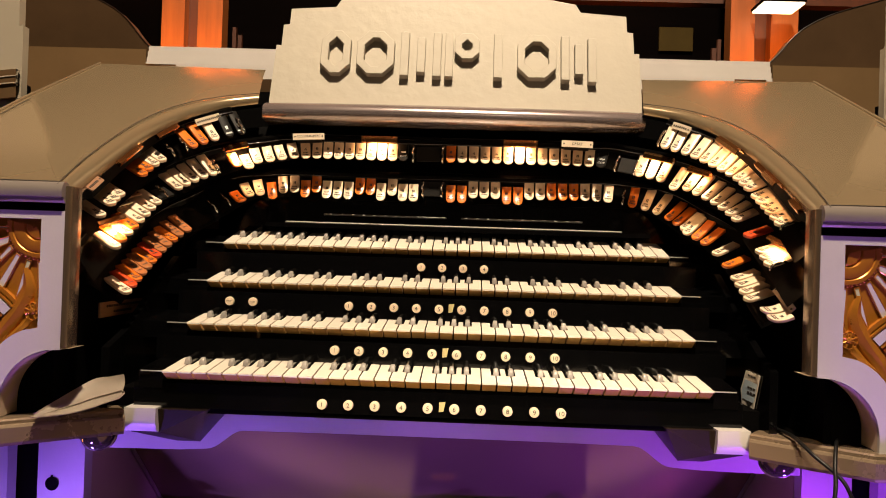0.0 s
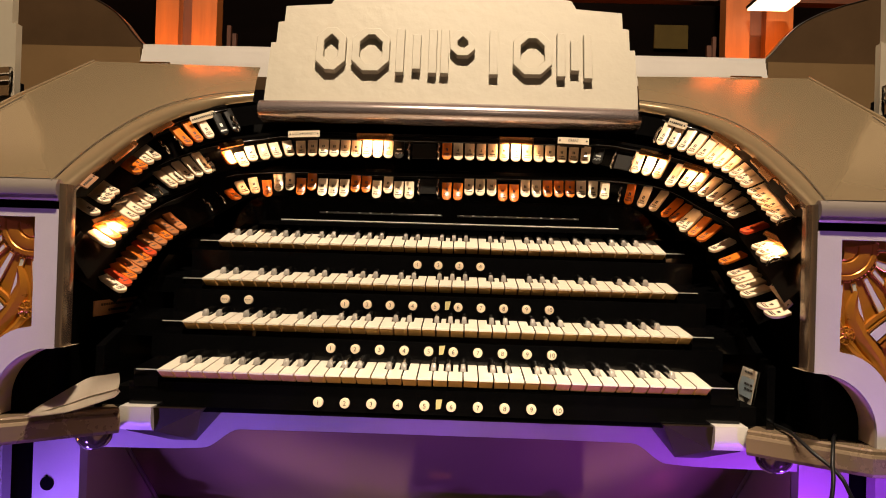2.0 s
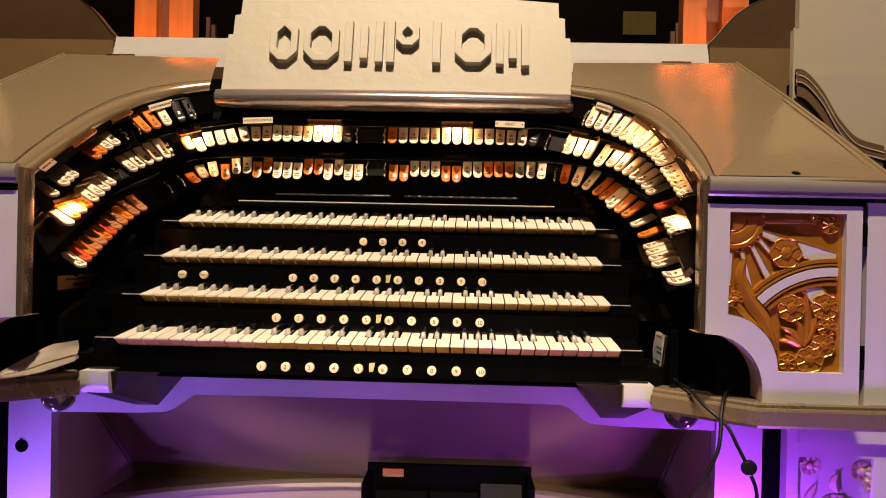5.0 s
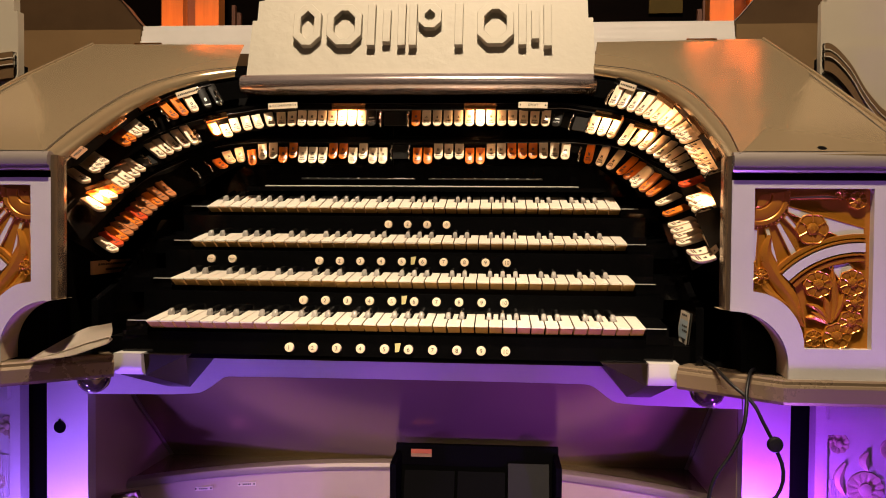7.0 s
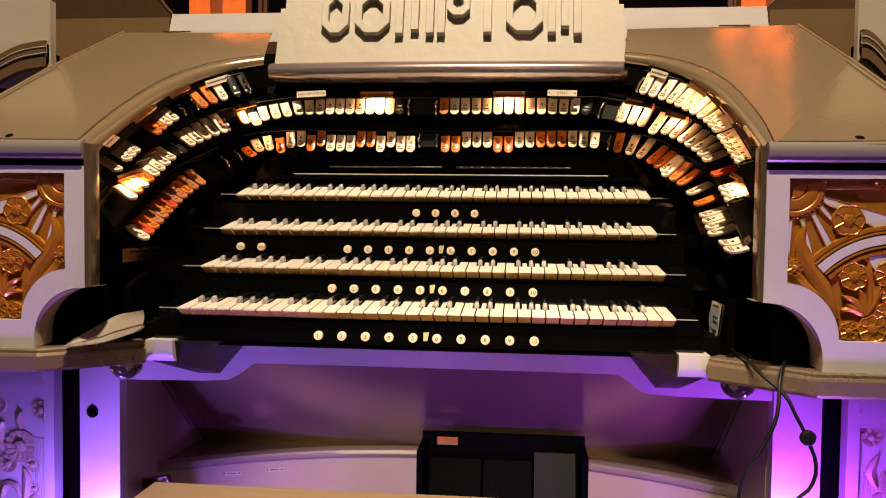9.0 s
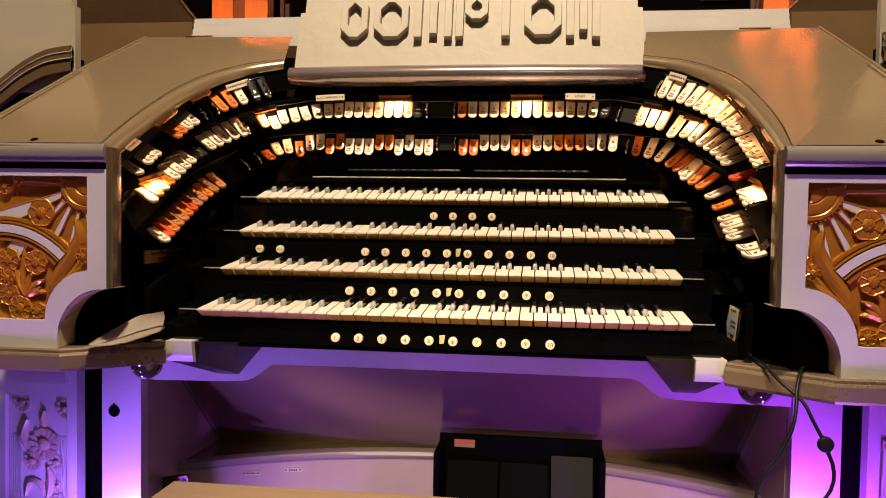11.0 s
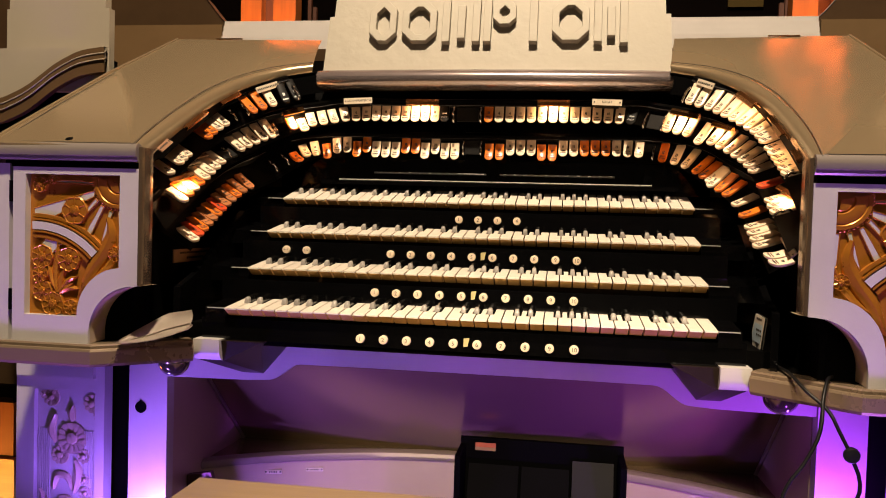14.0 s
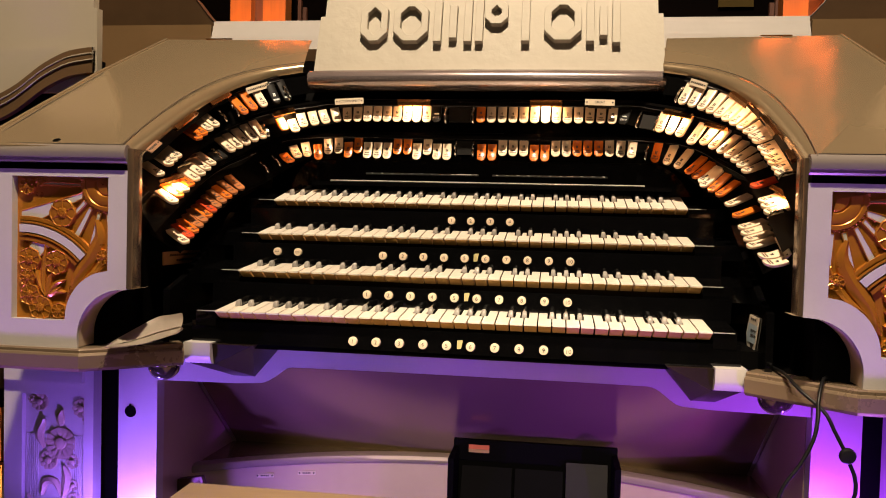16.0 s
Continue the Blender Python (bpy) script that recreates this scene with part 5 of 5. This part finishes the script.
    tube(bm, smooth_path([(s * u, 0.7445, v) for u, v in curve], 40), 0.0015, 6)
    part("shoulder_edging", bm, M_BRACKET, sh, smooth=50)

# ---------------------------------------------------------------- swell shoe box on the toe board
swell = thing("swell_box", "black swell pedal surround with a worn orange label", "pedal box", at=(0, 0, 0))
for name, b in (("head_board", (-0.053, 0.322, 0.505, 0.520, 0.393, 0.440)), ("side_board", (-0.053, -0.040, 0.40, 0.5045, 0.10, 0.425)),
                ("side_board", (0.309, 0.322, 0.40, 0.5045, 0.10, 0.425))):
    bm = bmesh.new()
    box(bm, *b)
    part(name, bm, M_BLACK_MATT, swell, bevel=0.001)
bm = bmesh.new()
box(bm, -0.053, 0.322, 0.508, 0.525, 0.10, 0.392)
part("back", bm, M_BLACK_MATT, swell)
for x0, x1 in ((-0.030, 0.085), (0.092, 0.200)):
    bm = bmesh.new()
    prism(bm, [(0.41, 0.22), (0.49, 0.385), (0.50, 0.38), (0.42, 0.21)], x0, x1, lambda u, v, d: (d, u, v))
    part("pedal", bm, M_BLACK_MATT, swell, "black ribbed rubber swell pedal", bevel=0.002)
bm = bmesh.new()
prism(bm, [(0.435, 0.22), (0.495, 0.405), (0.50, 0.40), (0.44, 0.21)], 0.207, 0.300, lambda u, v, d: (d, u, v))
part("pedal", bm, M_DIVIDER, swell, "dark flat pedal plate", bevel=0.002)
bm = bmesh.new()
box(bm, -0.018, 0.030, 0.5035, 0.5048, 0.420, 0.430, 0)
box(bm, -0.018, 0.030, 0.5035, 0.5048, 0.412, 0.4195, 1)
part("label", bm, [M_LABEL_RED, M_WOOD], swell, "worn red and orange label")

# two small engraved plates on the toe board
for x in (-0.50, -0.41):
    ob = link("toe_plate", None, CONSOLE, "small engraved plate on the toe board", pose(x, bow(x) - 0.001, 0.3325, 0, 0, 14))
    bm = bmesh.new()
    box(bm, -0.021, 0.021, -0.0015, 0.004, -0.0045, 0.0045)
    part("plate_body", bm, M_PLATE, ob, bevel=0.0004, segments=1)
    bm = bmesh.new()
    for k in range(5):
        box(bm, -0.0095 + 0.004 * k, -0.0068 + 0.004 * k, -0.0020, -0.0014, -0.0018, 0.0018)
    part("marks", bm, M_INK, ob)
    for q in (-0.017, 0.017):
        bm = bmesh.new()
        lathe(bm, [(0.0022, 0.0014), (0.0018, 0.0024), (0.0004, 0.0026)], lambda u, v, d: (q + u, -d, v), 8)
        part("screw", bm, M_INK, ob)
bm = bmesh.new()
prism(bm, [(-0.640, 0.365), (-0.585, 0.375), (-0.575, 0.345), (-0.640, 0.335)], 0.31, 0.325, xz)
lathe(bm, [(0.007, 0.0), (0.007, 0.002), (0.002, 0.003)], lambda u, v, d: (-0.592 + u, 0.309 - d, 0.360 + v), 12)
part("hinge_plate", bm, M_BRONZE_DARK, CONSOLE, "worn metal corner plate", bevel=0.003)

# ---------------------------------------------------------------- bench
bench = thing("organ_bench", "plain light-brown wooden organ bench before the keyboards", "bench")
bm = bmesh.new()
box(bm, -0.425, 0.43, -0.41, -0.077, 0.470, 0.500)
part("seat", bm, M_BENCH, bench, bevel=0.003)
for x in (-0.38, 0.35):
    bm = bmesh.new()
    box(bm, x, x + 0.03, -0.39, -0.10, 0.0, 0.4695)
    part("end_board", bm, M_BENCH, bench, bevel=0.003)

# ---------------------------------------------------------------- loose things
papers = thing("sheet_music", "two curled loose sheets of paper lying on the black shelf", "paper")
low = smooth_path([(-0.563, -0.115, 0.7265), (-0.535, -0.100, 0.7275), (-0.505, -0.082, 0.7320), (-0.460, -0.060, 0.7480)], 14)
high = smooth_path([(-0.566, -0.100, 0.7285), (-0.540, -0.060, 0.7500), (-0.516, -0.026, 0.7680), (-0.492, -0.028, 0.7730), (-0.468, -0.030, 0.7780)], 14)
for shift, depth in ((0.0, 0.010), (-0.0022, 0.016)):
    bm = bmesh.new()
    rings = []
    for g in range(7):
        f = g / 6
        rings.append([a.lerp(b if shift == 0 else a.lerp(b, 0.35), f) + Vector((0, depth * math.sin(math.pi * f), shift + (0.0 if shift == 0 else 0.001))) for a, b in zip(low, high)])
    loft(bm, rings)
    bmesh.ops.solidify(bm, geom=bm.faces[:], thickness=0.0005)
    part("sheet", bm, M_SHEET, papers, smooth=50)

card = thing("label_card", "small printed blue and white card on the black cheek", "label")
CX = 0.4985


bm = bmesh.new()
prism(bm, [(0.022, 0.803), (0.084, 0.804), (0.106, 0.770), (0.099, 0.747), (0.047, 0.746)], 0.0, 0.0008, lambda u, v, d: (CX - d, u, v))
part("card_body", bm, M_PAPER, card)
bm = bmesh.new()
prism(bm, [(0.034, 0.789), (0.086, 0.789), (0.100, 0.768), (0.097, 0.757), (0.048, 0.757)], 0.0008, 0.0013, lambda u, v, d: (CX - d, u, v))
part("panel", bm, M_LABEL_BLUE, card)
bm = bmesh.new()
prism(bm, [(0.026, 0.803), (0.079, 0.801), (0.078, 0.789), (0.031, 0.791)], 0.0008, 0.0013, lambda u, v, d: (CX - d, u, v))
part("white_field", bm, M_PAPER, card)
bm = bmesh.new()
prism(bm, [(0.052, 0.757), (0.080, 0.757), (0.066, 0.746)], 0.0008, 0.0013, lambda u, v, d: (CX - d, u, v))
part("dark_field", bm, M_INK, card)
bm = bmesh.new()
for k in range(3):
    for z in (0.796, 0.777, 0.769):
        y0 = 0.040 + 0.012 * k
        prism(bm, [(y0, z), (y0 + 0.009, z), (y0 + 0.009, z + 0.0035), (y0, z + 0.0035)], 0.0013, 0.0016, lambda u, v, d: (CX - d, u, v))
part("marks", bm, M_INK, card)

plate_l = link("builder_plate", None, CONSOLE, "dim copper builder's plate on the dark side wall")
bm = bmesh.new()
box(bm, -0.5555, -0.5530, 0.066, 0.262, 0.852, 0.877)
part("plate_body", bm, M_COPPER, plate_l)
bm = bmesh.new()
for k in range(18):
    box(bm, -0.5530, -0.5525, 0.090 + 0.009 * k, 0.0965 + 0.009 * k, 0.868, 0.872)
    if 2 < k < 11:
        box(bm, -0.5530, -0.5525, 0.090 + 0.009 * k, 0.0965 + 0.009 * k, 0.858, 0.862)
part("marks", bm, M_INK, plate_l)

cables = thing("power_cable", "black cable with an inline switch hanging over the shelf edge", "cable")
bm = bmesh.new()
tube(bm, smooth_path([(0.518, 0.020, 0.7265), (0.518, -0.03, 0.7285), (0.5185, -0.062, 0.7280), (0.530, -0.100, 0.712), (0.5545, -0.126, 0.689), (0.568, -0.134, 0.662), (0.583, -0.138, 0.632)], 40), 0.0028, 8)
tube(bm, smooth_path([(0.583, -0.138, 0.628), (0.594, -0.138, 0.605), (0.597, -0.138, 0.58), (0.588, -0.138, 0.555), (0.565, -0.138, 0.53), (0.55, -0.13, 0.45), (0.56, -0.1, 0.2), (0.60, -0.08, 0.006)], 50), 0.0028, 8)
part("lower_lead", bm, M_RUBBER, cables, smooth=60)
bm = bmesh.new()
tube(bm, smooth_path([(0.578, -0.062, 0.7285), (0.571, -0.075, 0.7290), (0.560, -0.096, 0.7270), (0.5475, -0.122, 0.702), (0.5445, -0.132, 0.680), (0.538, -0.137, 0.65), (0.520, -0.138, 0.612),
                      (0.502, -0.138, 0.585), (0.492, -0.138, 0.555), (0.490, -0.138, 0.50), (0.50, -0.12, 0.3), (0.52, -0.1, 0.006)], 60), 0.0028, 8)
part("upper_lead", bm, M_RUBBER, cables, smooth=60)
bm = bmesh.new()
lathe(bm, [(0.002, -0.006), (0.0095, -0.005), (0.0115, -0.002), (0.0115, 0.002), (0.0095, 0.005), (0.002, 0.006)], lambda u, v, d: (0.584 + u, -0.139 + d, 0.631 + v), 20)
part("inline_switch", bm, M_RUBBER, cables, smooth=40)

# lid screws
for s in SIDES:
    bm = bmesh.new()
    x, y, z = 0.656, -0.1025, 1.0635
    lathe(bm, [(0.0065, -0.002), (0.0065, 0.0022), (0.005, 0.003), (0.0015, 0.003)], lambda u, v, d: (s * (x + u), y + v * 0.86 - d * 0.51, z + v * 0.51 + d * 0.86), 14)
    part("lid_screw", bm, M_BLACK_MATT, CONSOLE, "dark screw cap", smooth=40)

# ---------------------------------------------------------------- woodwork and lights behind
frame_back = thing("timber_frame", "orange-lit stained timber posts and rail behind the console", "timber frame")
for x0, x1, y in ((-0.962, -0.888, 1.30), (-0.888, -0.845, 1.34), (-0.845, -0.765, 1.30), (0.850, 0.925, 1.30), (0.925, 0.975, 1.34), (0.975, 1.06, 1.30)):
    bm = bmesh.new()
    box(bm, x0, x1, y, y + 0.06, 0.0, 4.19)
    # set-back posts take the shaded copy of the wood
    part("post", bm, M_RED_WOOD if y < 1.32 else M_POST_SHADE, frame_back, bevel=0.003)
for x0, x1, z1 in ((0.903, 0.916, 1.771), (0.884, 0.900, 1.740), (0.948, 0.956, 4.19), (-0.823, -0.810, 1.772), (-0.803, -0.789, 1.744), (-0.868, -0.860, 4.19)):
    bm = bmesh.new()
    box(bm, x0, x1, 1.60, 1.615, 0.0, z1)
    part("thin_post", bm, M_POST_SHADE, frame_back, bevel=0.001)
bm = bmesh.new()
box(bm, -2.4, 2.4, 1.53, 1.58, 1.875, 1.95)
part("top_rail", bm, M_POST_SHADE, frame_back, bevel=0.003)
# wall colour is near-black in place of the dark of a far, unlit wall
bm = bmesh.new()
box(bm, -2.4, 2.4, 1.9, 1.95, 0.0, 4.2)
tagged(part("wall_rear", bm, M_DARK_WOOD), "panelling behind the console, near-black to stand in for unlit depth", "wall", kind="structure")
pic = thing("hanging_panel", "dim olive-brown panel hung on the dark panelling", "panel")
bm = bmesh.new()
box(bm, 0.765, 0.895, 1.885, 1.898, 1.803, 1.895)
part("sheet", bm, M_DIM_WOOD, pic, bevel=0.002)
lp = thing("ceiling_light", "small lit rectangular light panel under the ceiling", "ceiling light")
bm = bmesh.new()
box(bm, 0.902, 1.022, 1.16, 1.26, 1.757, 1.763)
part("diffuser", bm, M_PANEL_LIGHT, lp)
bm = bmesh.new()
box(bm, 0.899, 1.025, 1.157, 1.263, 1.7635, 1.771)
part("housing", bm, M_DARK_WOOD, lp)
bm = bmesh.new()
box(bm, 0.950, 0.962, 1.248, 1.260, 1.7715, 4.2)
part("drop_rod", bm, M_DARK_WOOD, lp)

# low wooden seat beyond the console's end
seat = thing("wooden_seat", "orange stained low wooden seat with a pale front panel", "seat")
bm = bmesh.new()
box(bm, -1.75, -1.285, 0.60, 0.64, 0.275, 0.42)
part("seat_rail", bm, M_RED_WOOD, seat, bevel=0.004)
bm = bmesh.new()
box(bm, -1.75, -1.283, 0.595, 1.0, 0.4205, 0.435)
part("seat_top", bm, M_DARK_WOOD, seat, bevel=0.003)
bm = bmesh.new()
box(bm, -1.75, -1.287, 0.606, 0.63, 0.0, 0.262)
part("front_panel", bm, M_WOOD, seat, bevel=0.003)
bm = bmesh.new()
box(bm, -1.75, -1.30, 0.64, 0.99, 0.0, 0.42)
part("body", bm, M_DARK_WOOD, seat)
